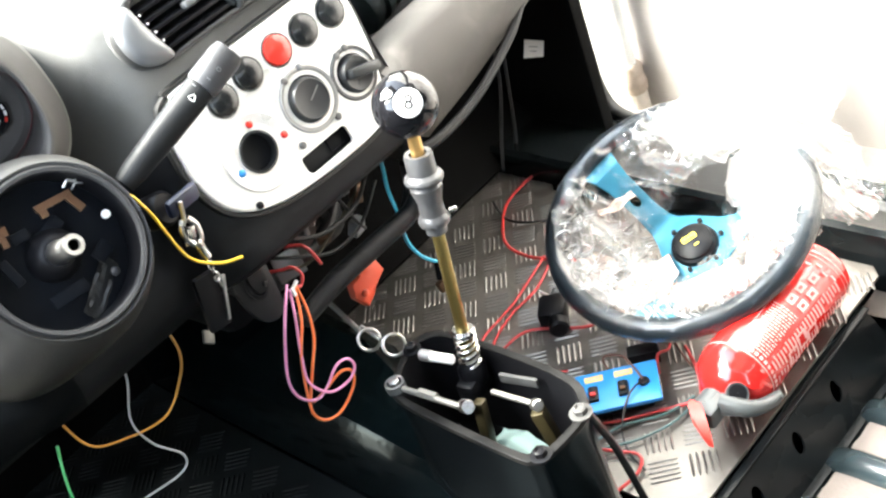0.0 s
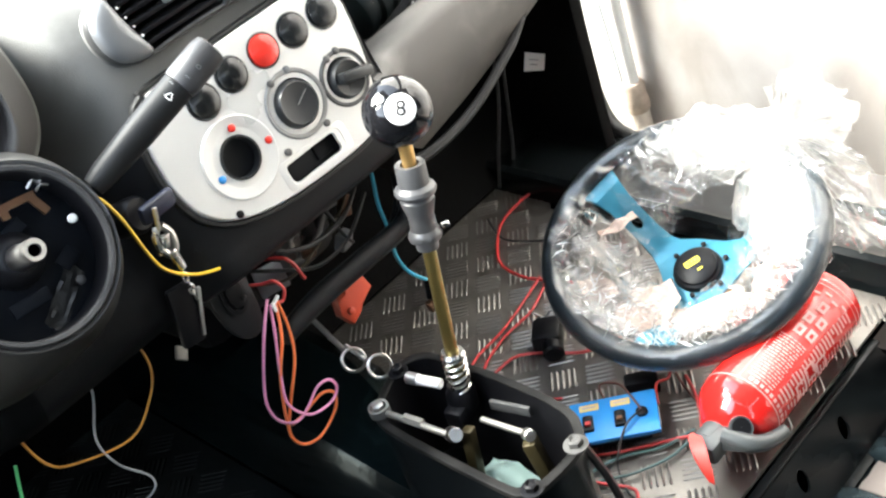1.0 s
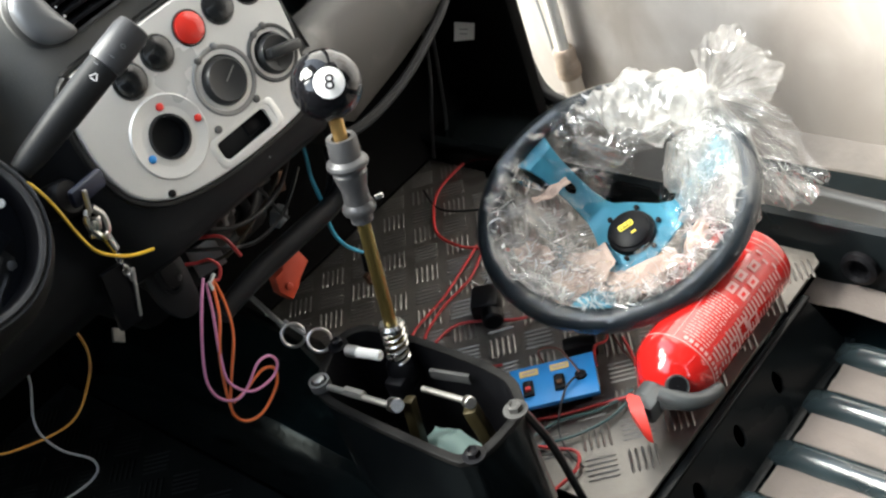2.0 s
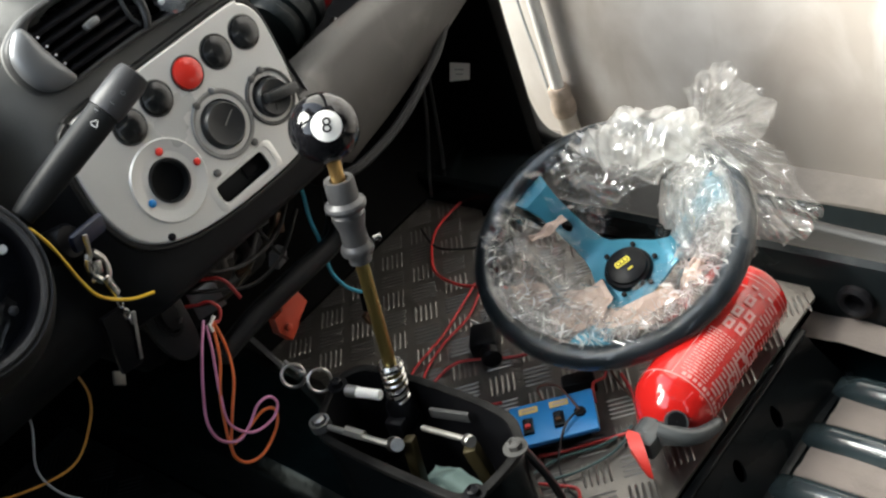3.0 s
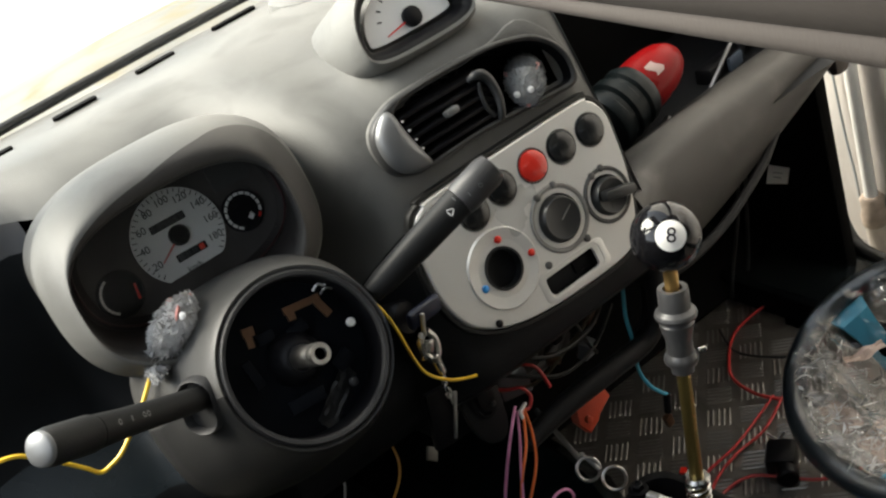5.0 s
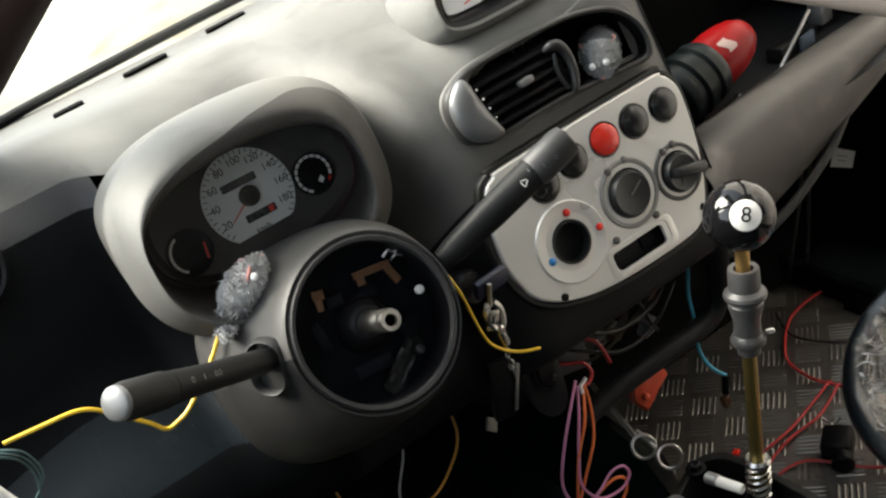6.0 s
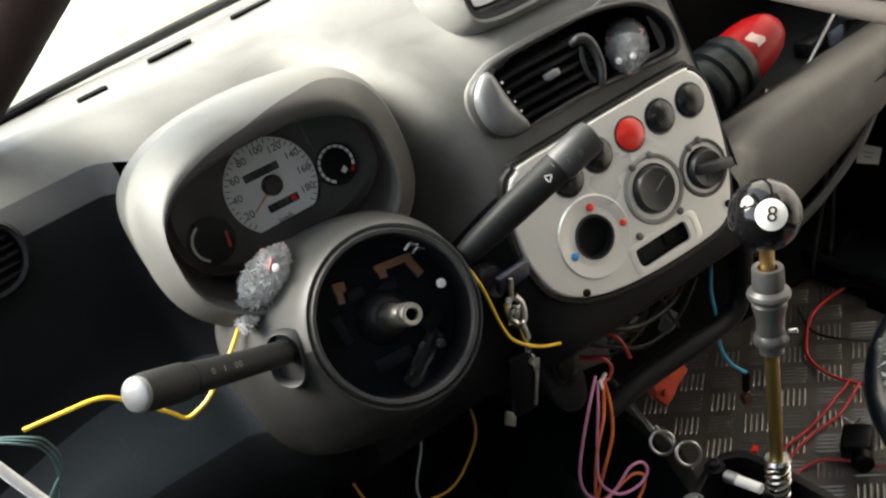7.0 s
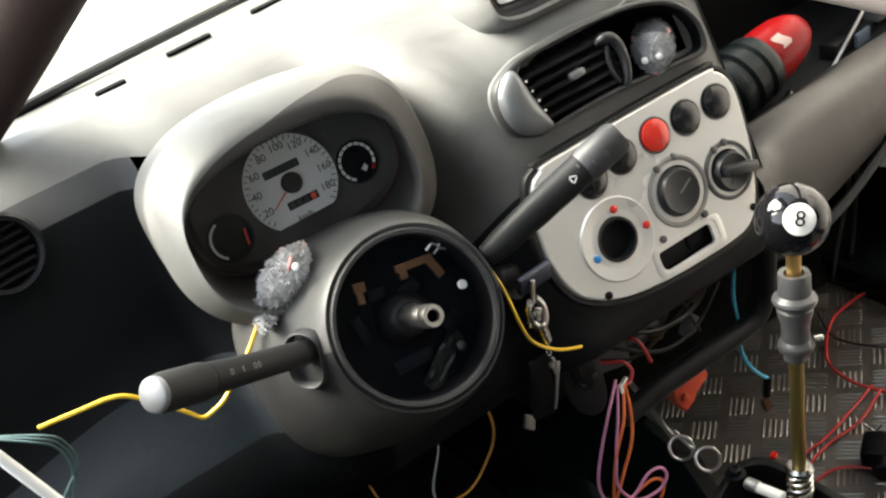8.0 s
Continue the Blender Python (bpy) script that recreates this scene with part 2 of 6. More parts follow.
def tube(pts, r, n=8, k=6, closed=False, radii=None):
    path = smooth_path(pts, k, closed)
    m = len(path)
    rings = []
    side = None
    for i, q in enumerate(path):
        d = (path[(i + 1) % m] - path[i - 1]) if closed else (path[min(i + 1, m - 1)] - path[max(i - 1, 0)])
        d.normalize()
        side = (side - d * side.dot(d)) if side else d.orthogonal()
        if side.length < 1e-6:
            side = d.orthogonal()
        side.normalize()
        up = d.cross(side)
        rad = r if radii is None else float(np.interp(i / (m - 1), np.linspace(0, 1, len(radii)), radii))
        rings.append([q + rad * (math.cos(2 * math.pi * j / n) * side + math.sin(2 * math.pi * j / n) * up) for j in range(n)])
    if closed:
        rings.append(rings[0])
        bm = loft(rings, True, False)
        bmesh.ops.remove_doubles(bm, verts=bm.verts[:], dist=1e-5)
        return bm
    return loft(rings, True, True)


def rounded(w, h, r, n=6):
    """Outline of a rounded rectangle about the origin."""
    out = []
    for cx, cy, a in ((w / 2 - r, h / 2 - r, 0), (-w / 2 + r, h / 2 - r, 90), (-w / 2 + r, -h / 2 + r, 180), (w / 2 - r, -h / 2 + r, 270)):
        out += [(cx + r * math.cos(radians(a + 90 * i / n)), cy + r * math.sin(radians(a + 90 * i / n))) for i in range(n + 1)]
    return out


def circle(r, n=32, cx=0, cy=0, ry=None):
    return [(cx + r * math.cos(2 * math.pi * i / n), cy + (ry or r) * math.sin(2 * math.pi * i / n)) for i in range(n)]


def plate(outer, thick, m=ONE, holes=(), bevel=0.0):
    """A flat sheet with openings through it; z from 0 to thick."""
    bm = bmesh.new()
    for ring in (outer, *holes):
        vs = [bm.verts.new((x, y, 0)) for x, y in ring]
        for a, b in zip(vs, vs[1:] + vs[:1]):
            bm.edges.new((a, b))
    bmesh.ops.triangle_fill(bm, use_beauty=True, use_dissolve=False, edges=bm.edges[:], normal=(0, 0, 1))
    base = bm.faces[:]
    ext = bmesh.ops.extrude_face_region(bm, geom=base)
    bmesh.ops.translate(bm, verts=[v for v in ext["geom"] if isinstance(v, bmesh.types.BMVert)], vec=(0, 0, thick))
    bmesh.ops.recalc_face_normals(bm, faces=bm.faces[:])
    if bevel:
        top = [e for e in bm.edges if all(v.co.z > thick * 0.9 for v in e.verts) and any(abs(f.normal.z) < 0.3 for f in e.link_faces)]
        bmesh.ops.bevel(bm, geom=top, offset=bevel, segments=2, affect="EDGES", profile=0.5)
    bmesh.ops.transform(bm, matrix=m, verts=bm.verts)
    return bm


def text(body, size, m, mat, parent, name="print"):
    cu = bpy.data.curves.new(name, "FONT")
    cu.body, cu.size, cu.align_x, cu.align_y = body, size, "CENTER", "CENTER"
    cu.extrude = 0.00015
    tmp = bpy.data.objects.new("tmp", cu)
    me = bpy.data.meshes.new_from_object(tmp)
    bpy.data.objects.remove(tmp)
    bm = bmesh.new()
    bm.from_mesh(me)
    bmesh.ops.transform(bm, matrix=m, verts=bm.verts)
    return part(name, bm, mat, parent, smooth=False)


def wire(name, pts, r, mat, label, group="loose cables"):
    return solo(name, tube(pts, r * 0.76, 7, 6), mat, label, "cable", group)


def ease(a, b, x):
    t = min(1, max(0, (x - a) / (b - a)))
    return t * t * (3 - 2 * t)


def basis(at, x, y):
    """Pose with the given x and y directions."""
    x = Vector(x).normalized()
    z = x.cross(Vector(y)).normalized()
    m = Matrix((x, z.cross(x), z)).transposed().to_4x4()
    m.translation = at
    return m

# ---------------------------------------------------------------- outside: yard and wall
def stain_and_shade(m, color, low, high, amount):
    """Brown stain and shade low on a surface, both put into its colour, with a ragged upper edge."""
    n, l = m.node_tree.nodes, m.node_tree.links
    b = n["Principled BSDF"]
    co, sep, no, sm, cl, mx = (n.new("ShaderNode" + k) for k in ("TexCoord", "SeparateXYZ", "TexNoise", "Math", "MapRange", "Mix"))
    no.inputs["Scale"].default_value, no.inputs["Detail"].default_value = 4.5, 8
    sm.operation, sm.inputs[2].default_value = "MULTIPLY_ADD", 0.0
    sm.inputs[1].default_value = 0.75
    l.new(co.outputs["Object"], sep.inputs[0]), l.new(co.outputs["Object"], no.inputs[0])
    l.new(no.outputs[0], sm.inputs[0]), l.new(sep.outputs[2], sm.inputs[2])
    cl.inputs[1].default_value, cl.inputs[2].default_value = low, high
    cl.inputs[3].default_value, cl.inputs[4].default_value = amount, 0.0
    mx.data_type, mx.inputs[7].default_value = "RGBA", (*color, 1)
    old = b.inputs["Base Color"].links[0].from_socket
    l.new(sm.outputs[0], cl.inputs[0]), l.new(cl.outputs[0], mx.inputs[0]), l.new(old, mx.inputs[6])
    l.new(mx.outputs[2], b.inputs["Base Color"])


# darker towards the foot: brown stain plus shade beside the car
stain_and_shade(LIMEWALL, (0.34, 0.30, 0.265), 0.22, 0.60, 0.85)
GROUND = -0.30
g = bmesh.new()
bmesh.ops.create_grid(g, x_segments=40, y_segments=40, size=60)
for v in g.verts:
    v.co.z = GROUND
solo("ground", g, CONCRETE, "pale dusty concrete yard around the car", "ground", kind="structure")


solo("wall_east", box(.215, 9.6, 2.6 - GROUND, pose(1.4425, -1.2, (2.6 + GROUND) / 2)), LIMEWALL, "rough limewashed garage wall with grey stains", "wall", kind="structure", smooth=False)
# uneven plaster swelling along the foot of the wall
foot = loft([[(1.338, y, GROUND - .01), (1.30 + .012 * noise.noise((0, y * 5, 1)), y, GROUND), (1.305 + .012 * noise.noise((0, y * 6, 2)), y, -.215 + .012 * noise.noise((0, y * 9, 3))),
              (1.325, y, -.195 + .014 * noise.noise((0, y * 8, 4))), (1.338, y, -.18)] for y in np.linspace(-3, 3, 160)], closed=False)
solo("plinth", foot, material("stained_plinth", (0.23, 0.20, 0.175), .9, var=.35, scale=40, bump=.7, grain=80), "brown stained plaster plinth along the wall foot", "plinth", kind="structure")

drain = thing("drain_pipe", (1.315, 1.2, GROUND), "pale painted drain pipe with a rusty joint on the wall", "pipe")
part("pipe", rod((1.318, 1.205, -.15), (1.318, 1.205, 2.4), .0105, 20), PIPE, drain)
part("joint", lathe([(.015, 0), (.020, .006), (.021, .02), (.018, .034), (.019, .05), (.015, .056)], Matrix.Translation((1.318, 1.205, -.135)), 20), material("rusty_joint", (.40, .31, .24), .8, var=.4, scale=200, bump=.5), drain, "rust-stained joint")
part("elbow", tube([(1.318, 1.205, -.12), (1.315, 1.2, -.19), (1.305, 1.185, -.25), (1.30, 1.16, -.32)], .017, 14), material("dusty_elbow", (.42, .36, .30), .85, var=.3, scale=150, bump=.4), drain, "dusty elbow at the foot")
solo("wall_cable", tube([(1.325, 1.255, 2.4), (1.325, 1.25, .6), (1.326, 1.245, .1), (1.325, 1.235, -.05), (1.322, 1.23, -.12)], .0022, 8), W_GREY, "thin grey cable beside the drain pipe", "cable")

# ---------------------------------------------------------------- car shell
SHELL = thing("car_body", (0.53, 0.4, -0.1), "black painted car body shell with stripped interior", "car body", kind="structure")


def shell(name, bm, mat=PAINT_BLACK, label="", smooth=True):
    return part(name, bm, mat, SHELL, label, smooth)


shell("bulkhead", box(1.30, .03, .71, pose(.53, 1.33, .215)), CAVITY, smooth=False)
# driver's side, out of view; the sheet by the window is added to block daylight
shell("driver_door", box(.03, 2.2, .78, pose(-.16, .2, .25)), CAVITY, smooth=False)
shell("window_light_block", box(.03, 1.25, .56, pose(-.16, -.275, .90)), CAVITY, smooth=False)
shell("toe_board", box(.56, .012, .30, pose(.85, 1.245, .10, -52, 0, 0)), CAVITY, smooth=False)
shell("floor_pan", box(1.24, 2.1, .02, pose(.53, .32, -.095)), TUNNEL, smooth=False)
# transmission tunnel
tun = []
for y in (-.6, .2, .62, .80, .95, 1.1, 1.32):
    h = .085 + .05 * max(0, (y - .8) / .5)
    w = .055 * ease(.95, .74, y)   # narrower beside the seats
    tun.append([(.40, y, -.09), (.405, y, h - .03), (.425, y, h), (.515 - w, y, h), (.545 - 1.3 * w, y, h - .03), (.575 - 1.4 * w, y, -.09)])
shell("tunnel", loft(tun, closed=False), TUNNEL, "black painted transmission tunnel")
# sill under the passenger opening
sill = []
for y in np.linspace(-.75, 1.30, 30):
    k = .092 * ease(1.10, .50, y)   # the outer edge runs in towards the seats
    sill.append([(.922, y, -.09), (.925, y, .015), (.930, y, .030), (.938, y, .034), (.946, y, .030), (1.050 - .8 * k, y, .022), (1.068 - k, y, .014), (1.078 - k, y, -.008), (1.088 - k, y, -.05), (1.11 - k, y, -.09), (1.12 - k, y, -.20)])
shell("sill", loft(sill, closed=False), material("sill_paint", (.004, .0055, .0065), .16, spec=.18, var=.5, scale=30, bump=.05, grain=120, wear=(.008, .010, .011)), "glossy black door sill")
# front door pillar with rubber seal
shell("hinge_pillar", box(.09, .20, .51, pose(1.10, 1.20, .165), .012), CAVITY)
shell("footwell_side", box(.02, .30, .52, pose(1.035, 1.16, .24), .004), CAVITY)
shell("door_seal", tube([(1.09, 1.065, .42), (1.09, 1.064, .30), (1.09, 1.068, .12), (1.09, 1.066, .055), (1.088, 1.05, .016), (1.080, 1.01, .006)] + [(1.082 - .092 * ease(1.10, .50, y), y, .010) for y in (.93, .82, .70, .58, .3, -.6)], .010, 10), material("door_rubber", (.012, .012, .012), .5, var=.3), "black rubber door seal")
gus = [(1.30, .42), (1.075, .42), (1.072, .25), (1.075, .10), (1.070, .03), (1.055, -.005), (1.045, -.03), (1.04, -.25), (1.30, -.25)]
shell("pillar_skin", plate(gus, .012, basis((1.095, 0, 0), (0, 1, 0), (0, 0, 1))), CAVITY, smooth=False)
# roof, rear and sides, out of view, which close the cabin
shell("roof", box(1.22, 1.45, .03, pose(.53, -.18, 1.16), .01), material("roof_lining", (.35, .34, .32), .9, var=.1))
shell("rear_wall", box(1.20, .03, 1.2, pose(.53, -.95, .5)), CAVITY, smooth=False)
shell("rear_side", box(.03, 1.10, .75, pose(1.12, -.44, .78)), CAVITY, smooth=False)
for sx in (1, -1):
    px = lambda d: .53 + sx * d
    shell("windscreen_pillar", tube([(px(.56), 1.30, .55), (px(.475), 1.155, .658), (px(.412), 1.00, .757), (px(.36), .86, .85), (px(.30), .66, 1.0), (px(.27), .52, 1.12), (px(.27), .2, 1.17)], .034, 12), TRIM_BROWN, "dark brown windscreen pillar trim")
shell("windscreen_header", tube([(.10, .56, 1.14), (.53, .60, 1.15), (.98, .56, 1.14)], .03, 10), TRIM_BROWN)
shell("windscreen_seal", tube([(-.06, 1.215, .612), (.10, 1.243, .62), (.25, 1.262, .622), (.53, 1.275, .624), (.85, 1.262, .622), (1.1, 1.22, .612)], .0055, 8), BLACK, "black windscreen rubber")
ws = loft([[(.53 + s * .59 * (1 - .22 * k), 1.275 - .045 * s * s - .70 * k, .612 + .53 * k) for s in np.linspace(-1, 1, 13)] for k in np.linspace(0, 1, 8)], closed=False)
pane = shell("windscreen", ws, GLASS, "clear windscreen glass")
pane.visible_shadow = False
bonnet = loft([[(.53 + s * .50, 1.298 + .80 * k - .05 * s * s, .602 - .20 * k ** 2 - .02 * s * s) for s in np.linspace(-1, 1, 13)] for k in np.linspace(0, 1, 8)], closed=False)
shell("bonnet", bonnet, material("cream_bonnet_paint", (.135, .128, .110), .6, spec=.3, var=.35, scale=30, bump=.1, wear=(.185, .178, .160), stain=((.13, .10, .035), 9, .47, .8)), "pale dusty bonnet with yellowish stains")

# seat crossmember and bare ribbed floor behind the tread plate
beam = thing("seat_crossmember", (.72, .53, -.085), "glossy black painted steel seat crossmember with holes", "beam", kind="structure")
hole = [circle(.0075, 20, x, .006, .014) for x in (-.113, -.035, .043)]
part("web", plate([(-.40, -.042), (.160, -.042), (.135, .035), (-.40, .035)], .003, basis((.72, .540, -.045), (1, 0, 0), (0, .30, .954)), hole), PAINT_BLACK, beam, smooth=False)
part("top_flange", box(.55, .010, .004, pose(.585, .553, -.009), .001), PAINT_BLACK, beam)
part("foot_flange", box(.58, .012, .004, pose(.595, .522, -.083), .001), PAINT_BLACK, beam)
for i, x in enumerate((.496, .569, .642, .715, .789, .862)):
    rib = loft([[(x + .017 * math.cos(a), y, -.086 + h * math.sin(a)) for a in np.linspace(0, math.pi, 9)] for y, h in ((.531, .001), (.518, .014), (.495, .02), (0, .02), (-.5, .02), (-.52, .002))], closed=False)
    part("rib", rib, material("rib_paint", (.012, .020, .023), .14, var=.6, scale=50, wear=(.035, .05, .056), coat=.3) if i == 0 else bpy.data.materials["rib_paint"], SHELL)
for i, x in enumerate((.679, .752, .826)):
    sheet = loft([[(x + u * .020 + .004 * noise.noise((u, y * 12, i)), y, -.081 + .004 * noise.noise((u * 3, y * 20, i + 5))) for u in np.linspace(-1, 1, 7)] for y in np.linspace(-.3, .512, 40)], closed=False)
    solo("felt_strip", sheet, CLOTH, "grey-brown felt strip glued between the floor ribs", "felt", "felt strips")
solo("felt_strip", loft([[(x, y, -.040 + .006 * noise.noise((x * 20, y * 20, 2))) for x in np.linspace(.882, .921, 7)] for y in np.linspace(.2, .575, 24)], closed=False), CLOTH, "grey-brown felt strip beside the sill", "felt", "felt strips")
ring = lathe([(.016, 0), (.020, .004), (.020, .010), (.015, .013), (.011, .010), (.010, .0)], axis((.923, .520, -.008), (.80, .520, -.004)), 24)
solo("belt_anchor", ring, BLACK, "round black belt anchor on the inner sill", "anchor")

# tread plate floors
PX0, PX1, PY0, PY1 = .532, .915, .558, 1.20
fl = thing("floor_plate", (.73, .9, -.02), "worn aluminium five-bar tread plate on the passenger floor", "floor", kind="structure")
part("sheet", plate([(PX0, PY0), (PX1 - .012, PY0), (PX1, PY0 + .012), (PX1, 1.03), (.955, 1.06), (.95, PY1 + .04), (PX0, PY1 + .04)], .004, Matrix.Translation((0, 0, -.004))), TREAD, fl, smooth=False)


def tread_places(inside):
    """Places and turns of the raised bars: groups of five, turned by quarter from group to group."""
    ca, sa = math.cos(radians(42)), math.sin(radians(42))
    p, out = .0405, []
    for i in range(-40, 41):
        for j in range(-40, 41):
            cx, cy = .712 + (i * ca - j * sa) * p, 1.125 + (i * sa + j * ca) * p
            if inside(cx, cy):
                a, b = (ca, sa) if (i + j) % 2 else (-sa, ca)
                out += [(cx - b * (k - 2) * .0064, cy + a * (k - 2) * .0064, a, b) for k in range(5)]
    return out


def tread_mesh(places, mat):
    """Lens-shaped bars joined into one mesh."""
    verts, faces = [], []
    for mx, my, a, b in places:
        L, w, h = .0165 + (random.uniform(-.0008, .0008) if len(places) > 1 else 0), .0017, .0011
        n0 = len(verts)
        for u, v, z in ((-L, 0, 0), (-L * .75, -w, 0), (L * .75, -w, 0), (L, 0, 0), (L * .75, w, 0), (-L * .75, w, 0), (-L * .8, 0, h), (L * .8, 0, h)):
            verts.append((mx + a * u - b * v, my + b * u + a * v, z + .0002))
        faces += [tuple(n0 + q for q in f) for f in ((0, 1, 6), (1, 2, 7, 6), (2, 3, 7), (3, 4, 7), (4, 5, 6, 7), (5, 0, 6))]
    me = bpy.data.meshes.new("tread_bar")
    me.from_pydata(verts, [], faces)
    me.materials.append(mat)
    return me


def tread_bars(owner, me, label="", kind="", at=ONE):
    ob = new("tread_bar", me)
    ob.parent = owner
    ob.matrix_parent_inverse = owner.matrix_basis.inverted()
    ob.matrix_basis = at
    return tagged(ob, label, kind=kind)


places = tread_places(lambda x, y: PX0 + .015 < x < (PX1 - .01 if y < 1.05 else .945) and PY0 + .012 < y < PY1 + .03)
places.sort(key=lambda q: q[1] + .35 * q[0])
one_bar = tread_mesh([(0, 0, 1, 0)], TREAD_BAR)
for mx, my, a, b in places[:300]:
    tread_bars(fl, one_bar, at=Matrix.Translation((mx, my, 0)) @ Matrix.Rotation(math.atan2(b, a), 4, "Z"))
tread_bars(fl, tread_mesh(places[300:], TREAD_BAR), "raised bars of the tread plate", "stuff").name = "tread_bars"
fd = thing("floor_plate", (.2, 1.0, -.03), "aluminium tread plate on the driver's floor, footwell shade in its colour", "floor", kind="structure")
# near-black version of the plate: the footwell's shade is in the colour
SHADED_TREAD = material("shaded_tread_plate", (.012, .015, .016), .6, metal=.2, var=.5, scale=30, spec=.2)
part("sheet", box(.44, .8, .004, pose(.18, .95, -.006)), SHADED_TREAD, fd, smooth=False)
tread_bars(fd, tread_mesh(tread_places(lambda x, y: 0 < x < .385 and .9 < y < 1.33), SHADED_TREAD), "raised bars of the tread plate", "stuff", Matrix.Translation((0, 0, -.004))).name = "tread_bars"

# ---------------------------------------------------------------- dashboard
SIDE = [(1.285, .600), (1.250, .616), (1.205, .620), (1.168, .621), (1.152, .630), (1.105, .628), (1.066, .614), (1.034, .590), (1.008, .558), (.990, .510), (.975, .462), (.948, .428), (.908, .402), (.882, .376), (.880, .345), (.89, .322), (.92, .308), (1.285, .31)]
MID = [(1.285, .602), (1.250, .618), (1.205, .622), (1.168, .623), (1.152, .630), (1.09, .632), (1.02, .624), (.965, .612), (.925, .600), (.915, .583), (.897, .532), (.885, .495), (.873, .455), (.860, .41), (.849, .37), (.842, .35), (.852, .338), (1.285, .33)]


END = [(1.285, .600), (1.250, .616), (1.205, .620), (1.168, .621), (1.152, .630), (1.128, .627), (1.103, .618), (1.081, .602), (1.065, .579), (1.052, .545), (1.032, .475), (1.008, .436), (.968, .412), (.930, .392), (.910, .365), (.90, .33), (.92, .308), (1.285, .31)]   # driver's end, a steep face under a round shoulder
SOFT = MID[:6] + [(1.00, .616), (.952, .597), (.922, .573), (.908, .553)] + MID[10:]   # rounder shoulder beside the vent


dash = thing("dashboard", (.3, 1.1, .33), "scuffed grey plastic dashboard moulding with an open shelf", "dashboard")
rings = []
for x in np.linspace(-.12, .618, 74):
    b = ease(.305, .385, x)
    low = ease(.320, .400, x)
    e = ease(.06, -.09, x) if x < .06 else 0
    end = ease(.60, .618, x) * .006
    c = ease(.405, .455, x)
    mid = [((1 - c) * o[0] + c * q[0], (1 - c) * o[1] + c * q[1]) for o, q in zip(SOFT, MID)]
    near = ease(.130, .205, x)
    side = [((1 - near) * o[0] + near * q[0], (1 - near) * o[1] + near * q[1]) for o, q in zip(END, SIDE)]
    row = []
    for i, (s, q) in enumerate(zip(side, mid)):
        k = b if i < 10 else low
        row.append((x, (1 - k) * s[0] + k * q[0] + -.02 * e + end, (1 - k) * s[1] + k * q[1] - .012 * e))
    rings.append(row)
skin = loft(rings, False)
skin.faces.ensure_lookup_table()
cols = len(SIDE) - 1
# darker colour by row puts the shade of the steep lower face in
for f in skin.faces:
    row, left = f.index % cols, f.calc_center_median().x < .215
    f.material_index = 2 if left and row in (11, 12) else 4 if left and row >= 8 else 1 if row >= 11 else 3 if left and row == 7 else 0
gap = [f for f in skin.faces if f.index % cols == 9 and .436 < f.calc_center_median().x < .588]   # opening for the air vent
gap += [f for f in skin.faces if f.index % cols in (7, 8, 9) and .150 < f.calc_center_median().x < .325]   # opening for the instruments
bmesh.ops.delete(skin, geom=gap, context="FACES_ONLY")
mould = part("moulding", skin, DASH, dash, "pale worn grey top, lower part darkened in colour for its shade", auto=60)
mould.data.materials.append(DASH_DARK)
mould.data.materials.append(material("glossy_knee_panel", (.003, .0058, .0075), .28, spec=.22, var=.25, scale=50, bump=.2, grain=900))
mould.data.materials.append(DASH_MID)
mould.data.materials.append(material("shaded_end_plastic", (.0024, .0030, .0035), .48, spec=.06, var=.25, scale=60, bump=.35, grain=900))
# demister slots along the windscreen, dark plates in place of openings
for x0, x1, y in ((.083, .113, 1.158), (.169, .199, 1.187), (.246, .293, 1.205), (.340, .385, 1.216), (.434, .488, 1.228), (.56, .62, 1.228)):
    part("demister_slot", plate(rounded(x1 - x0, .008, .0035), .003, pose((x0 + x1) / 2, y, .6205, 0, 0, 4)), CAVITY, dash, "dark demister slot")

# instrument binnacle: cowl, face, dials
def dshape(cx, cz, hw, up, dn, y, n=44, tilt=.0, p=2.6):
    out = []
    for i in range(n):
        a = 2 * math.pi * i / n
        c, s = math.cos(a), math.sin(a)
        k = (abs(c) ** p + abs(s) ** p) ** (-1 / p)
        z = k * s * (up if s > 0 else dn)
        out.append((cx + hw * k * c, y + tilt * z, cz + z))
    return out


cluster = thing("instrument_cluster", (.24, .97, .47), "instrument cluster under a pale grey cowl with a white speedometer", "instrument cluster")
key = [dshape(*q, 96, .30) for q in ((.2435, .556, .113, .064, .105, 1.02), (.2435, .558, .114, .068, .092, .99), (.2370, .563, .1155, .079, .085, .95), (.2310, .568, .1110, .083, .080, .922),
                                     (.2240, .577, .1010, .075, .074, .894), (.2185, .583, .0905, .062, .066, .874), (.2175, .5826, .0885, .0500, .058, .876), (.2200, .580, .0885, .0465, .0565, .888))]
outer, inner = [], []
for i in range(96):
    p = [Vector(q) for q in smooth_path([r[i] for r in key], 6)]
    cut = float(np.interp(p[24].x, (.11, .16, .22, .27, .31, .34), (33, 33, 31, 27, 21, 16)))   # where the dark lip starts, sooner on the right to put its shade in

    def point(t):
        k = min(int(t), len(p) - 2)
        return p[k].lerp(p[k + 1], t - k)

    outer.append([point(cut * k / 26) for k in range(27)])
    inner.append([point(cut + (len(p) - 1 - cut) * k / 14) for k in range(15)])
part("cowl", loft([list(r) for r in zip(*outer)], True, False), DASH, cluster, "pale grey cowl", auto=60)
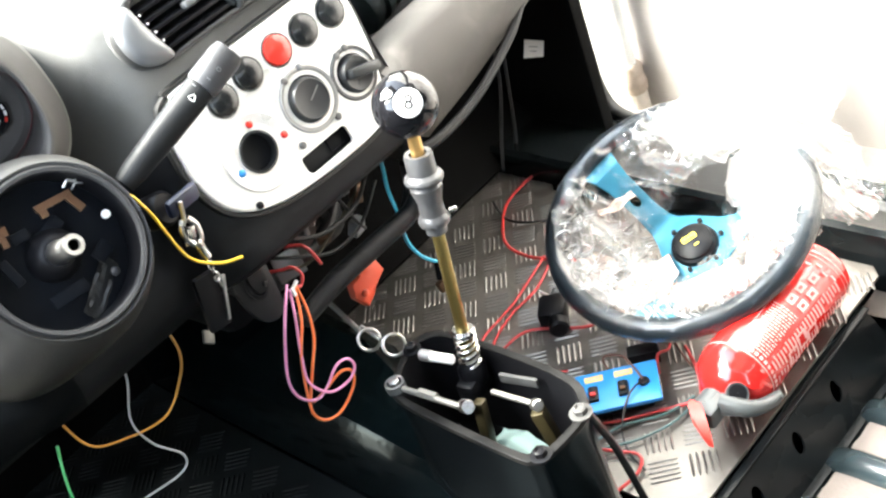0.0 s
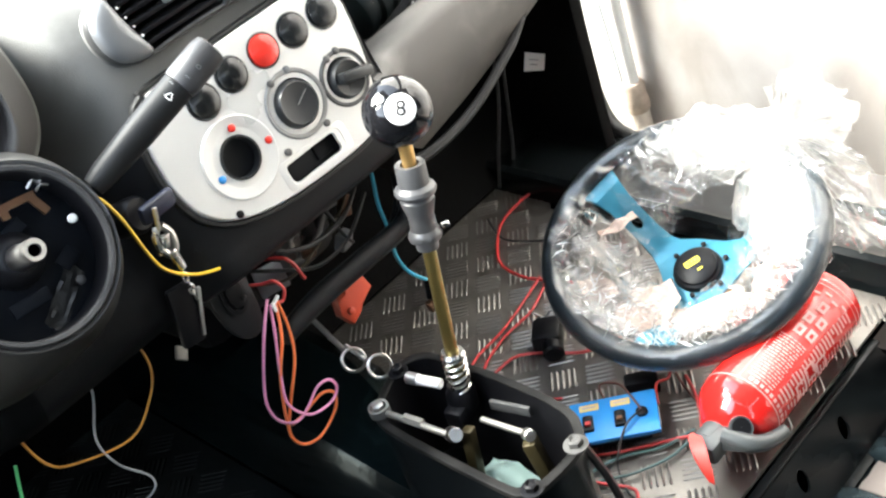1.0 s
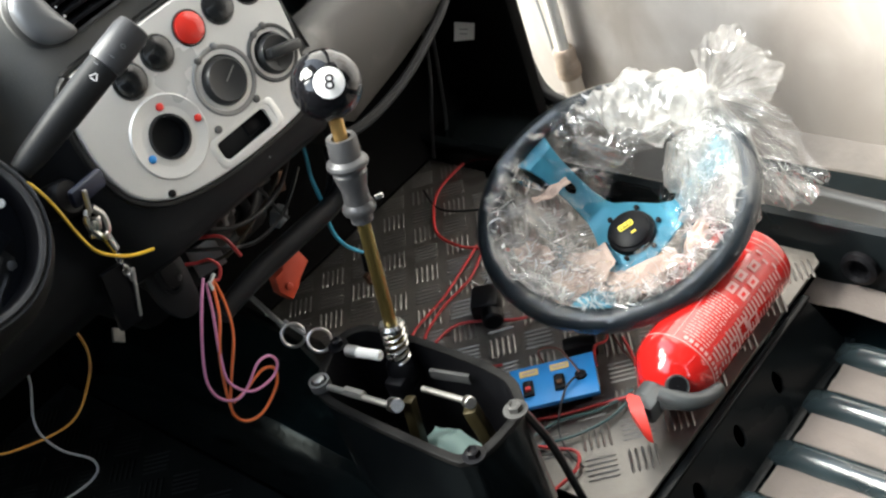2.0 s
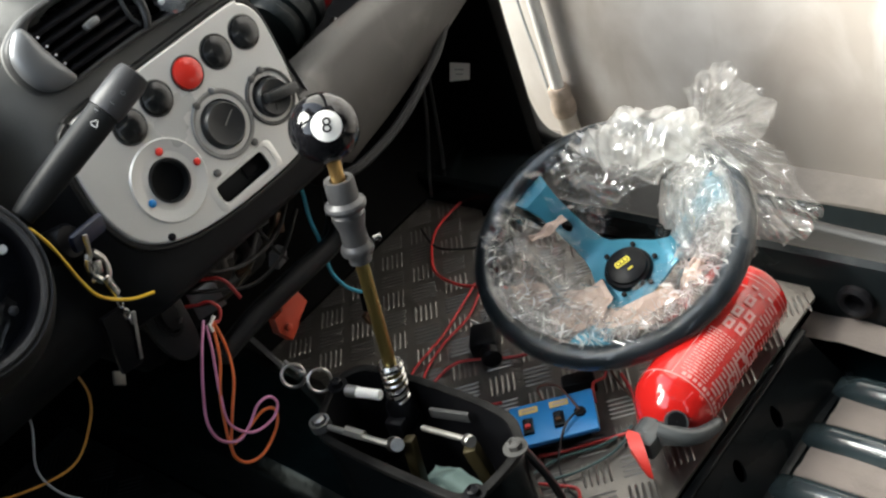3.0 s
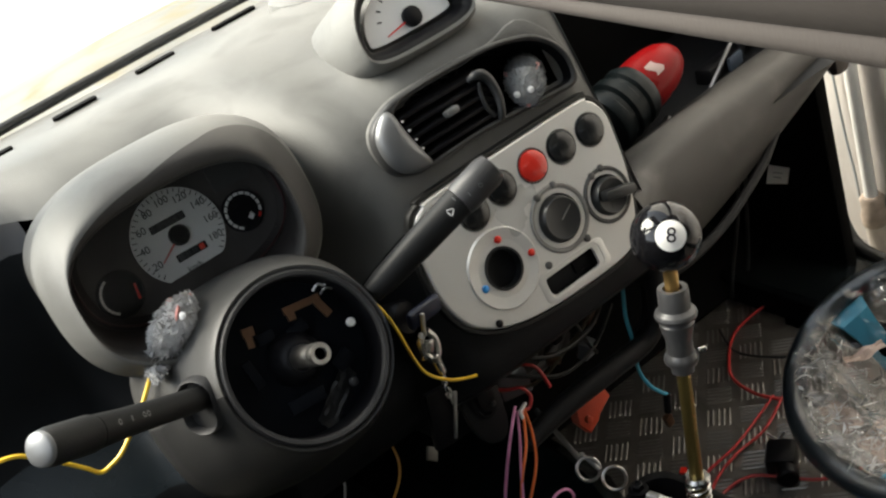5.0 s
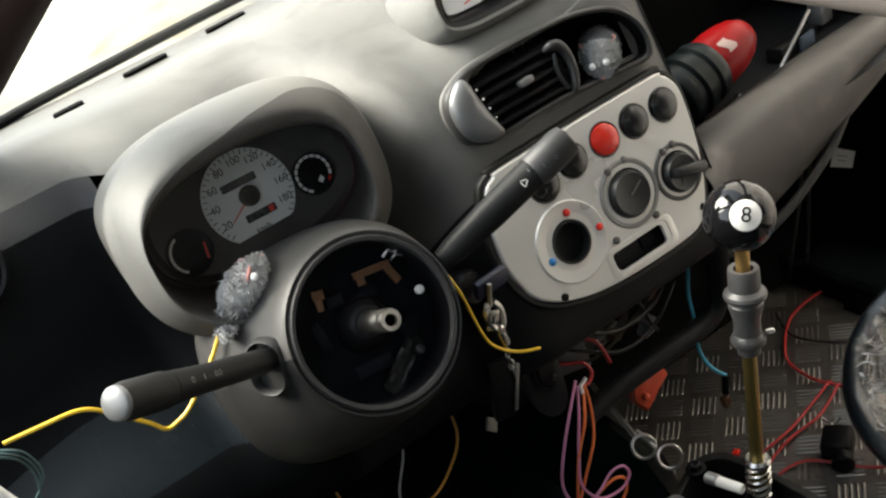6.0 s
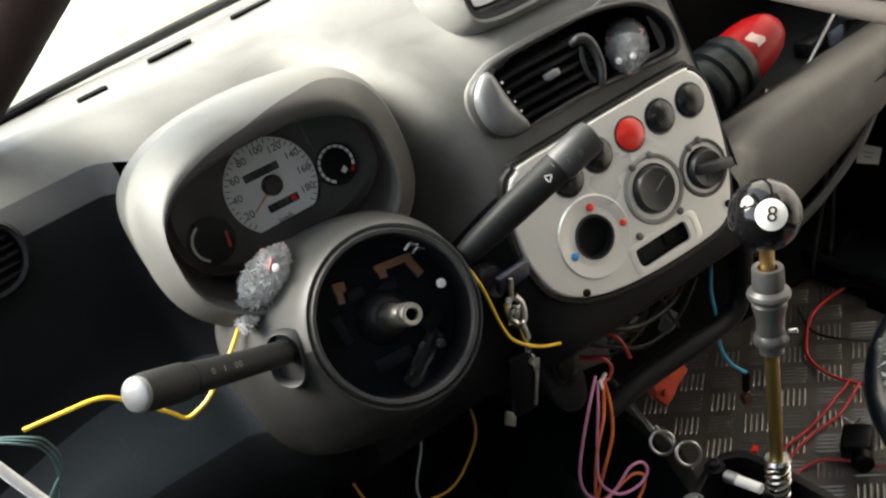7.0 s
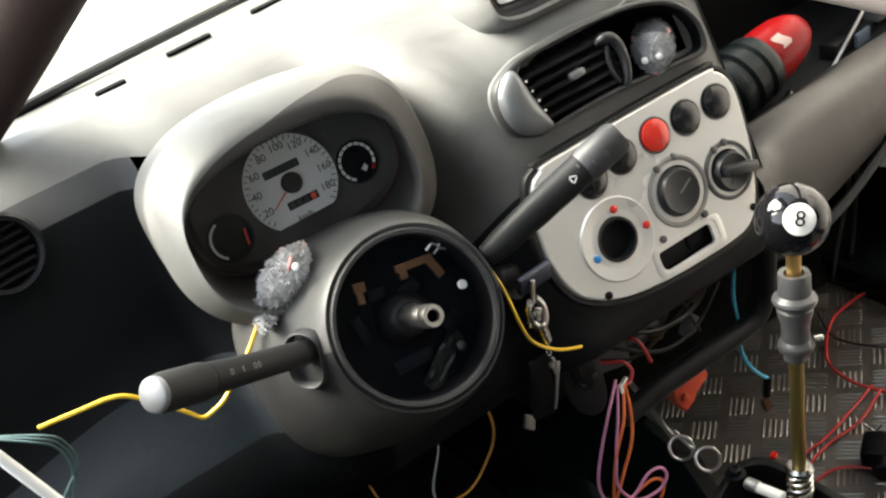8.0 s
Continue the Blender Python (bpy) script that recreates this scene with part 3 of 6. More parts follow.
part("cowl_root", loft([dshape(.2600, .553, .088, .046, .100, 1.10, 96, .30), dshape(.2435, .556, .113, .064, .105, 1.02, 96, .30)], True, False), DASH, cluster, auto=60)
part("cowl_lip", loft([list(r) for r in zip(*inner)], True, False), material("cowl_lip_plastic", (.042, .040, .038), .5, spec=.15, var=.2, bump=.3, grain=900), cluster, "dark inner lip, widened on the right for shade", auto=60)
part("cowl_lining", loft([dshape(.2200, .580, .0885, .0480, .0565, .888, tilt=.30), dshape(.238, .561, .094, .047, .050, .957, tilt=.34), dshape(.241, .560, .086, .044, .043, .962, tilt=.34)], True, False), material("cowl_lining_plastic", (.032, .029, .028), .55, spec=.2, var=.4, scale=90), cluster, "dull dark inner lining")
part("trim_line", tube(dshape(.2395, .5605, .0915, .0455, .0475, .9575, 44, .34)[::2], .0009, 6, 2, True), material("maroon_trim", (.05, .012, .014), .4), cluster, "thin maroon trim line")
FACE = basis((.239, .957, .564), (1, 0, -.03), (0, .342, .94))   # x along the dash, y up the face, z to the driver
# black lifted to grey: the haze over the lens is in this colour
part("face", plate(rounded(.215, .125, .04, 8), .003, FACE @ Matrix.Translation((.002, -.006, -.012))), material("hazed_dial_black", (.070, .064, .062), .6, spec=.2, var=.4, scale=90), cluster, "black dial surround")
speedo = part("speedometer", plate([(x, max(y, -.0335 + .0001 * i)) for i, (x, y) in enumerate(circle(.0385, 56))], .002, FACE @ Matrix.Translation((0, 0, -.006))), DIAL, cluster, "grey-white speedometer disc")
for k, s in enumerate(("20", "40", "60", "80", "100", "120", "140", "160", "180")):
    a = radians(207 - 29.5 * k)
    text(s, .0085, FACE @ Matrix.Translation((.0298 * math.cos(a), .0298 * math.sin(a), -.0034)), BLACK, speedo, "numeral")
for k in range(37):
    a = radians(222 - 29.5 / 4 * k)
    L = .004 if k % 2 == 0 else .0025
    part("tick", box(L, .0007, .0004, FACE @ Matrix.Translation((0, 0, -.0036)) @ pose(0, 0, 0, 0, 0, math.degrees(a)) @ Matrix.Translation((.0375 - L / 2, 0, 0))), BLACK, speedo, smooth=False)
text("km/h", .0065, FACE @ Matrix.Translation((-.0005, -.028, -.0034)), BLACK, speedo, "unit_print")
part("odometer", plate(rounded(.031, .0065, .001), .0006, FACE @ Matrix.Translation((-.003, .013, -.004))), BLACK, speedo, "dark odometer window")
part("trip_meter", plate(rounded(.027, .0065, .001), .0006, FACE @ Matrix.Translation((.003, -.0165, -.004))), BLACK, speedo, "dark trip meter window")
for k in range(6):
    part("digit_wheel", box(.0036, .0048, .0006, FACE @ Matrix.Translation((-.0155 + .005 * k, .013, -.0031))), material("digit_wheel", (.010, .012, .016), .4) if k == 0 else bpy.data.materials["digit_wheel"], speedo, smooth=False)
for k in range(4):
    part("digit_wheel", box(.0042, .0048, .0006, FACE @ Matrix.Translation((-.0065 + .0062 * k, -.0165, -.0031))), RED if k == 3 else bpy.data.materials["digit_wheel"], speedo, smooth=False)
part("hub", lathe([(.0085, 0), (.0085, .004), (.007, .006), (.001, .0062)], FACE @ Matrix.Translation((0, 0, -.004)), 24), BLACK, speedo)
part("needle", plate([(-.0009, 0), (.0009, 0), (.0004, .026), (-.0004, .026)], .0008, FACE @ Matrix.Translation((0, 0, -.002)) @ pose(0, 0, 0, 0, 0, 122)), material("faded_red", (.55, .10, .09), .5), speedo, "red needle", smooth=False)
temp = part("small_gauge", lathe([(.0175, 0), (.0175, .0015), (.0165, .0015), (.0165, .0008), (.0005, .0008)], FACE @ Matrix.Translation((.0565, -.008, -.006)), 36), BLACK, cluster, "small black gauge")
for k in range(14):
    a = radians(235 - k * 21)
    part("tick", box(.0022, .0042, .0005, FACE @ Matrix.Translation((.0565, -.008, -.0040)) @ pose(0, 0, 0, 0, 0, math.degrees(a)) @ Matrix.Translation((.0145, 0, 0))), RED if k == 13 else WHITE, temp, smooth=False)
part("lcd_window", plate(rounded(.034, .022, .002), .001, FACE @ Matrix.Translation((.061, .026, -.0065))), material("grey_window", (.075, .074, .072), .5), cluster, "dim grey display window")
part("needle", plate([(-.0022, 0), (.0030, .001), (.0020, .005), (-.0020, .004)], .0008, FACE @ Matrix.Translation((.0595, -.0125, -.003)) @ pose(0, 0, 0, 0, 0, 205)), WHITE, temp, smooth=False)
fuel = part("fuel_gauge", lathe([(.019, 0), (.019, .0015), (.018, .0015), (.018, .0008), (.0005, .0008)], FACE @ Matrix.Translation((-.062, -.018, -.007)), 36), BLACK, cluster, "small black fuel gauge")
for k in range(9):
    a = radians(120 + k * 14)
    part("tick", box(.002, .0036, .0005, FACE @ Matrix.Translation((-.062, -.018, -.005)) @ pose(0, 0, 0, 0, 0, math.degrees(a)) @ Matrix.Translation((.0155, 0, 0))), WHITE, fuel, smooth=False)
part("needle", box(.0018, .013, .0006, FACE @ Matrix.Translation((-.050, -.022, -.0045)) @ pose(0, 0, 0, 0, 0, -8)), RED, fuel, "red needle", smooth=False)
lens = part("lens", loft([[(x * k, y * k, 0) for x, y in rounded(.176, .09, .03, 8)] for k in (1, .5, .02)], True, False, FACE @ Matrix.Translation((.002, -.006, .006))), LENS, cluster, "clear lens")
lens.visible_shadow = False

# steering column: open shroud, bare shaft, contact parts
COL = basis((.242, .808, .496), (1, 0, 0), (0, .423, .906))


def hoop(r, z, n=40):
    return [(r * math.cos(2 * math.pi * i / n), r * math.sin(2 * math.pi * i / n), z) for i in range(n)]


column = thing("steering_column", (.242, .87, .36), "grey steering column shroud with its wheel removed and the shaft bare", "steering column")
def half_shroud(a0, a1):
    """The part of the shroud between two turns about the column."""
    rows = []
    for hx, hy, z, cx, cy, p in ((.088, .085, -.16, -.010, -.004, 2.6), (.094, .086, -.10, -.012, -.004, 2.7), (.092, .083, -.06, -.012, -.002, 2.5), (.080, .078, -.028, -.004, 0, 2.15),
                                 (.0715, .0715, -.010, -.001, 0, 2), (.0695, .0695, -.001, -.001, 0, 2), (.0668, .0668, .0035, 0, 0, 2), (.0642, .0642, .002, 0, 0, 2), (.0625, .0625, -.012, 0, 0, 2)):
        row = []
        for a in np.linspace(radians(a0), radians(a1), 40):
            c, q = math.cos(a), math.sin(a)
            k = (abs(c) ** p + abs(q) ** p) ** (-1 / p)
            row.append((cx + hx * k * c, cy + hy * k * q, z))
        rows.append(row)
    return loft(rows, False, m=COL)


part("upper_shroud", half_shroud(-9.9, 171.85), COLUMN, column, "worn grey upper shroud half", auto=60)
# darker than the upper half, as shade on the downward faces
part("lower_shroud", half_shroud(172.15, 349.9), material("shaded_shroud_plastic", (.017, .017, .0168), .5, spec=.3, var=.3, scale=60, bump=.3, grain=900), column, "lower shroud half, darkened for the shade on its underside", auto=60)
part("collar", loft([hoop(.0642, .002), hoop(.0624, .005), hoop(.0598, .0045), hoop(.0588, .001)], True, False, COL), DASH_MID, column, "dark inner rim", auto=60)
WELL = material("well_black", (.0025, .0035, .0055), .5, spec=.08, var=.4, bump=.1)
part("well_wall", loft([hoop(.0588, .001), hoop(.0580, -.03)], True, False, COL), BLACK, column)
part("well_floor", plate(circle(.0588, 40), .002, COL @ Matrix.Translation((0, 0, -.032))), WELL, column, "black switch housing")
part("shaft", lathe([(.0100, -.03), (.0098, -.006), (.0086, -.002), (.0084, .008), (.0084, .010), (.0084, .018), (.0079, .019), (.0084, .020), (.0084, .023), (.0079, .024), (.0084, .025), (.0084, .034), (.0076, .0365), (.0046, .0365), (.0042, .030), (.0040, .008)], COL, 28, False), STEEL, column, "bare steel shaft end")
part("shaft_bore", lathe([(.0041, .033), (.0039, .012), (.0004, .010)], COL, 20, False), CAVITY, column, "dark threaded bore")
part("shaft_boot", lathe([(.021, -.031), (.020, -.020), (.0155, -.014), (.0125, -.010), (.0105, -.0095)], COL, 28), BLACK, column)
COPPER = material("copper_contact", (.10, .052, .027), .5, metal=.5, var=.3, scale=200)
part("contact", join(box(.030, .0055, .003, COL @ pose(.0225, .0325, -.0150, 0, 0, -9)), box(.0060, .016, .003, COL @ pose(.0352, .0225, -.0146, 0, 0, 14)), box(.006, .007, .003, COL @ pose(.0115, .0295, -.0154, 0, 0, -9))), COPPER, column, "copper contact strip", smooth=False)
part("contact", join(tube([(COL @ Vector(q)) for q in ((.036, .036, -.016), (.041, .0385, -.013), (.045, .035, -.014), (.048, .037, -.012))], .0012, 6), tube([(COL @ Vector(q)) for q in ((.040, .031, -.016), (.044, .033, -.012), (.049, .030, -.014))], .0010, 6)), GREY_STEEL, column, "bent wire contacts")
part("relief", join(*[box(w, h, .002, COL @ pose(x, y, -.0215, 0, 0, a), .0006) for x, y, w, h, a in ((.012, .018, .016, .010, 12), (-.012, .026, .014, .008, -8), (-.034, .008, .008, .022, 4), (.030, -.020, .016, .012, 20), (-.010, -.030, .030, .010, -6))]), WELL, column, "moulded relief of the switch housing")
part("contact", join(box(.009, .007, .003, COL @ pose(-.0225, .0365, -.015, 0, 0, -14)), box(.005, .012, .003, COL @ pose(-.0245, .0310, -.016, 0, 0, -14))), COPPER, column, "copper contact", smooth=False)
part("screw", lathe([(.0035, 0), (.0035, .003), (.0025, .0038), (.0005, .0036)], COL @ Matrix.Translation((.0490, .0008, -.019)), 16), WHITE, column, "bright screw head")
part("screw", lathe([(.0035, 0), (.0035, .003), (.0025, .0038)], COL @ Matrix.Translation((.0270, -.0378, -.021)), 16), STALK_WORN, column)
part("torn_sleeve", loft([[(.013 + .020 * u - .004 * v + .002 * noise.noise((u * 5, v * 5, 1)), -.043 + .013 * u + .009 * v, -.0275 + .004 * v + .0035 * noise.noise((u * 3, v * 3, 3))) for u in np.linspace(-1, 1, 16)] for v in np.linspace(-1, 1, 9)], False, m=COL), material("dusty_grease", (.030, .031, .032), .55, spec=.3, var=.7, scale=160, bump=.5, grain=300), column, "dusty grease on the switch housing")
# stalk openings
SK = basis((.161, .826, .500), (.55, -.75, 0), (.15, .25, .95))
part("stalk_opening", loft([[(x, y, z) for x, y in rounded(w, h, r, 6)] for w, h, r, z in ((.031, .044, .014, -.006), (.029, .042, .013, .001), (.0275, .040, .0125, .0022), (.0255, .038, .011, .001), (.024, .036, .010, -.008))], True, False, SK), DASH_MID, column, "rounded stalk socket", auto=60)
part("socket_floor", plate(rounded(.025, .038, .010, 5), .002, SK @ Matrix.Translation((0, 0, -.010))), DISH, column, "pale socket floor")

# switch stalks
def stalk(name, a, b, label, tipmat, prints, fat=1.0):
    s = thing(name, a, label, "stalk", "column stalks")
    h = (Vector(b) - Vector(a)).length
    m = axis(a, b)
    for nm, rows, mt, lab in (("arm", ((.0075, 0), (.0090, .02 / h), (.0132, .55), (.0150, .72)) if fat < .8 else ((.0085, 0), (.0105, .10), (.0145, .38), (.0150, .72)), STALK, ""), ("knob", ((.0152, .725), (.0164, .75), (.0164, .95), (.0150, .985)), STALK if fat < .8 else STALK_WORN, ""),
                              ("tip", ((.0150, .985), (.0146, .996), (.0125, 1.004), (.003, 1.008)), tipmat, "pale end cap" if tipmat is VENT_SILVER else "")):
        part(nm, lathe([(r * (fat if f > .3 else 1.0), f * h) for r, f in rows], m, 24), mt, s, lab)
    for fr, kind, rot in prints:
        see = m.to_3x3().inverted() @ (Vector((0, .09, .94)) - m @ Vector((0, 0, h * fr)))
        q = m @ pose(0, 0, 0, 0, 0, math.degrees(math.atan2(see.y, see.x)) + rot) @ Matrix.Translation((fat * (.0075 + .0077 * fr / .72 + .0008 if fr < .72 else .0168), 0, h * fr)) @ pose(0, 0, 0, 0, 90, 0)
        if kind == "ring":
            part("print", loft([[(r * math.cos(i * math.pi / 6), r * 1.2 * math.sin(i * math.pi / 6), .0002) for i in range(12)] for r in (.0011, .0017)], True, False, q), VENT_SILVER, s, smooth=False)
        elif kind == "dash":
            part("print", box(.0009, .0036, .0003, q), VENT_SILVER, s, smooth=False)
        else:
            part("print", join(box(.0052, .0007, .0003, q @ pose(.0, .0017, 0, 0, 0, 30)), box(.0052, .0007, .0003, q @ pose(.0, -.0017, 0, 0, 0, -30)), box(.0007, .0042, .0003, q @ pose(.0026, 0, 0))), WHITE, s, smooth=False)
    return s


stalk("light_stalk", (.172, .832, .500), (.0495, .741, .586), "black light switch stalk with a pale end cap", VENT_SILVER, ((.645, "ring", 6), (.570, "dash", 6), (.495, "ring", 6), (.468, "ring", 6)), .74)
stalk("wiper_stalk", (.315, .822, .501), (.437, .80, .548), "dark grey wiper switch stalk with white symbols", STALK_WORN, ((.86, "ring", 14), (.78, "dash", 8), (.70, "dash", -18), (.64, "fan", 4)), .84)

# centre stack: silver control panel, buttons, knobs
PN = basis((.52, .7296 + .3 * .44, .44), (1, 0, 0), (0, .287, .958))  # z to the driver


def on_panel(x, z, up=0.0):
    return PN @ Matrix.Translation((x - .52, (z - .44) / .958, up))


stack = thing("control_panel", (.50, .85, .38), "silver-grey centre control panel with round knobs and buttons", "control panel")
out = [(.397, .502), (.408, .508), (.425, .512), (.58, .513), (.598, .509), (.607, .500), (.6105, .485), (.607, .450), (.600, .420), (.590, .396), (.578, .381), (.560, .375), (.520, .374), (.477, .376), (.440, .3815), (.412, .392), (.393, .409), (.384, .436), (.3845, .462), (.389, .485)]
out = [(p.x, p.y) for p in smooth_path([(x - .52, (z - .44) / .958, 0) for x, z in out], 4, True)]
loc = lambda x, z: (x - .52, (z - .44) / .958)
cut = [circle(.0185, 28, *loc(.449, .429), ry=.0195), [(loc(.507, .3915)[0] + x, loc(.507, .3915)[1] + y) for x, y in rounded(.058, .0185, .004, 3)],
       circle(.022, 28, *loc(.520, .437)), circle(.0185, 28, *loc(.574, .430))]
grow = lambda k: [(x * (1 + k / .11), y * (1 + k / .065)) for x, y in out]
part("fascia", plate(grow(-.0022), .003, PN @ Matrix.Translation((0, 0, .001)), cut), SILVER, stack, "silver-grey painted fascia", auto=30)
# dark ring added over the lit fascia edge, as the shaded gap
part("bezel", loft([[(x, y, z) for x, y in grow(k)] for k, z in ((.0040, -.004), (.0038, .0005), (.0030, .0022), (.0006, .0024), (-.0004, -.003))], True, False, PN), material("shaded_gap_plastic", (.014, .014, .0135), .5, spec=.3, var=.2, bump=.3, grain=900), stack, "added plastic surround", auto=50)
part("fascia_edge", loft([[(x, y, z) for x, y in grow(k)] for k, z in ((-.0004, -.008), (-.0006, .0022), (-.0011, .0033), (-.0022, .0040))], True, False, PN), SILVER, stack, "rounded fascia edge", auto=60)
# dished surrounds
for x, z, r, R in ((.449, .429, .0185, .036), (.520, .437, .0218, .031), (.574, .430, .0185, .026)):
    part("knob_dish", lathe([(R, .0038), (R - .0015, .0056), (R - .004, .0052), (r + .004, .0036), (r + .001, .003), (r, -.002)], on_panel(x, z), 40, False), SILVER if x < .5 else DISH if x < .55 else COLUMN, stack, "raised silver ring" if x < .5 else "grey dished ring")
part("vent_tube", lathe([(.0185, .003), (.0178, -.02), (.016, -.03), (.0005, -.031)], on_panel(.449, .429), 32, False), BLACK, stack, "open black knob hole")
part("hole_lip", lathe([(.0190, .0035), (.0187, .0055), (.0168, .0055), (.0165, -.004)], on_panel(.4492, .4288), 32, False), KNOB, stack)
for x, z, r, h, ang in ((.519, .437, .0208, .009, 25), (.575, .4285, .0180, .008, 30)):
    kn = part("knob", lathe([(r, -.004), (r * 1.0, .004), (r * .93, h), (r * .86, h + .002), (r * .74, h + .0014), (.0005, h + .0002)], on_panel(x, z), 36), KNOB, stack, "dark grey rotary knob")
    part("pointer", box(.0009, r * .75, .0005, on_panel(x, z, h + .0012) @ pose(0, 0, 0, 0, 0, 118 if r > .02 else -ang) @ Matrix.Translation((0, -r * .30, 0))), DISH if r > .02 else KNOB, kn, smooth=False)
part("knob_grip", box(.034, .010, .012, on_panel(.574, .430, .014) @ pose(.005, -.001, 0, 0, 0, -14), .003), KNOB, stack)
for x, z, mt, lab in ((.448, .481, BUTTON, "black round button"), (.482, .486, BUTTON, "black round button"), (.519, .487, RED, "red hazard button"), (.553, .487, BUTTON, "black round button"), (.587, .486, BUTTON, "black round button")):
    bt = part("button", lathe([(.0140, .002), (.0142, .0042), (.0133, .0064), (.0094, .0080), (.0038, .0087), (.0004, .0088)], on_panel(x, z), 32), mt, stack, lab)
    part("button_ring", lathe([(.0140, .003), (.0149, .0050), (.0156, .0042), (.0156, .003)], on_panel(x, z), 32, False), BLACK, bt)
    part("button_mark", box(.004, .0016, .0005, on_panel(x + .004, z - .0095, .0070), .0), BLACK, bt, smooth=False)
for x, z, mt in ((.4245, .4235, BLUE), (.456, .452, RED), (.479, .427, RED), (.535, .409, MARK), (.4885, .409, MARK), (.508, .462, MARK), (.528, .464, VENT_SILVER), (.567, .4515, MARK), (.579, .453, MARK), (.421, .393, BLACK), (.5835, .3915, BLACK)):
    part("mark", lathe([(.0034, .003), (.0034, .0055), (.0026, .0062), (.0003, .0063)], on_panel(x, z), 16), mt, stack)
part("slot_recess", join(box(.064, .024, .002, on_panel(.507, .3915, -.022)), box(.064, .002, .022, on_panel(.507, .4022, -.011)), box(.064, .002, .022, on_panel(.507, .3808, -.011))), CAVITY, stack, "dark open slot", smooth=False)
part("slot_plug", box(.018, .013, .008, on_panel(.524, .3915, -.009), .001), BLACK, stack)
part("slot_scoop", loft([[(x, y, z) for x, y in rounded(w, h, .006, 5)] for w, h, z in ((.078, .0275, .0036), (.075, .0260, .0046), (.064, .0215, .0044), (.0590, .0190, .001))], True, False, on_panel(.510, .392)), SILVER, stack, "moulded slot surround")

# centre air vent
vent = thing("air_vent", (.50, .9, .53), "black centre air vent with a silver-painted end and slats", "air vent")
VM = basis((.50, .7296 + .3 * .557, .557), (1, 0, 0), (0, .287, .958))
vo = [(p.x, p.y) for p in smooth_path([(x, y, 0) for x, y in ((-.1035, .006), (-.1015, -.0073), (-.094, -.020), (-.080, -.0268), (-.066, -.0272), (-.0064, -.0265), (.0597, -.0315), (.090, -.0335), (.1005, -.029), (.1035, -.014), (.1005, .0), (.0905, .014), (.074, .026), (.0406, .0345), (0, .0378), (-.0267, .0385), (-.060, .0375), (-.0772, .0346), (-.0945, .0265), (-.1015, .017))], 3, True)]
vi = [(p.x, p.y) for p in smooth_path([(x, y, 0) for x, y in ((-.0685, -.0225), (-.05, -.0228), (0, -.0222), (.06, -.0265), (.088, -.028), (.095, -.024), (.0965, -.012), (.093, 0), (.084, .012), (.066, .0225), (.038, .030), (0, .0325), (-.055, .032), (-.0745, .026), (-.0735, .010), (-.070, -.008))], 3, True)]
part("frame", plate(vo, .010, VM @ Matrix.Translation((0, 0, -.004)), (vi,), .003), material("vent_frame_plastic", (.032, .032, .032), .45, spec=.22, var=.25, bump=.2, grain=900), vent, "dark vent frame", auto=50)
part("surround", plate([(x, y + (.016 * ease(.035, .08, x) if y > -.01 else 0)) for x, y in vo], .004, VM @ Matrix.Translation((0, 0, -.009)), (vi,), .001), DASH, vent, "added plastic surround", auto=50)
eo = [(p.x, p.y) for p in smooth_path([(x, y, 0) for x, y in ((-.0640, -.0264), (-.080, -.0264), (-.0945, -.0195), (-.1015, -.0073), (-.1035, .006), (-.1015, .0168), (-.0945, .0262), (-.0835, .0330), (-.0770, .029), (-.0735, .012), (-.0695, -.004), (-.066, -.015))], 3, True)]
part("end_cap", loft([[(-.086 + (x + .086) * k, .002 + (y - .002) * k, z) for x, y in eo] for k, z in ((.94, .001), (.935, .0066), (.91, .0084), (.84, .0104), (.72, .0124), (.52, .0140), (.28, .0148), (.06, .0150))], True, True, VM), VENT_SILVER, vent, "rubbed silver end cap", auto=60)
part("duct", loft([[(x, y, .004) for x, y in vi], [(x * .95, y * .93, -.05) for x, y in vi]], True, False, VM), BLACK, vent)
part("duct_end", plate([(x * .95, y * .93) for x, y in vi], .002, VM @ Matrix.Translation((0, 0, -.052))), CAVITY, vent)
for k in range(5):
    y = .0215 - .0092 * k
    part("slat", box(.088, .0035, .017, VM @ pose(-.029 + .001 * k, y, -.004, 18, 0, 0), .001), BLACK, vent)
for k in range(8):
    part("blade", box(.002, .048, .012, VM @ pose(-.066 + .0105 * k, .003, -.024)), BLACK, vent, smooth=False)
part("tab", box(.013, .006, .010, VM @ pose(-.0285, .004, .007, 0, 0, 4), .0018), VENT_SILVER, vent, "worn pale slat tab")
part("adjuster", join(tube([VM @ Vector(q) for q in ((.0005, .0175, .003), (.0065, .0190, .007), (.0125, .0168, .008), (.0166, .0095, .008), (.0176, -.0045, .008), (.0150, -.0175, .007), (.0120, -.0245, .004))], .0045, 12, radii=(.003, .0045, .005, .0045, .0040, .0036, .003)), tube([VM @ Vector(q) for q in ((.0085, .012, .005), (.0050, .002, .005), (.0045, -.010, .005), (.0085, -.0195, .004))], .0020, 8)), KNOB, vent, "dark looped adjuster")
for k in range(4):
    part("pivot", lathe([(.0012, 0), (.0008, .001)], VM @ Matrix.Translation((-.0722 + .0019 * k, .0174 - .0091 * k, .0065)), 8), WHITE, vent)

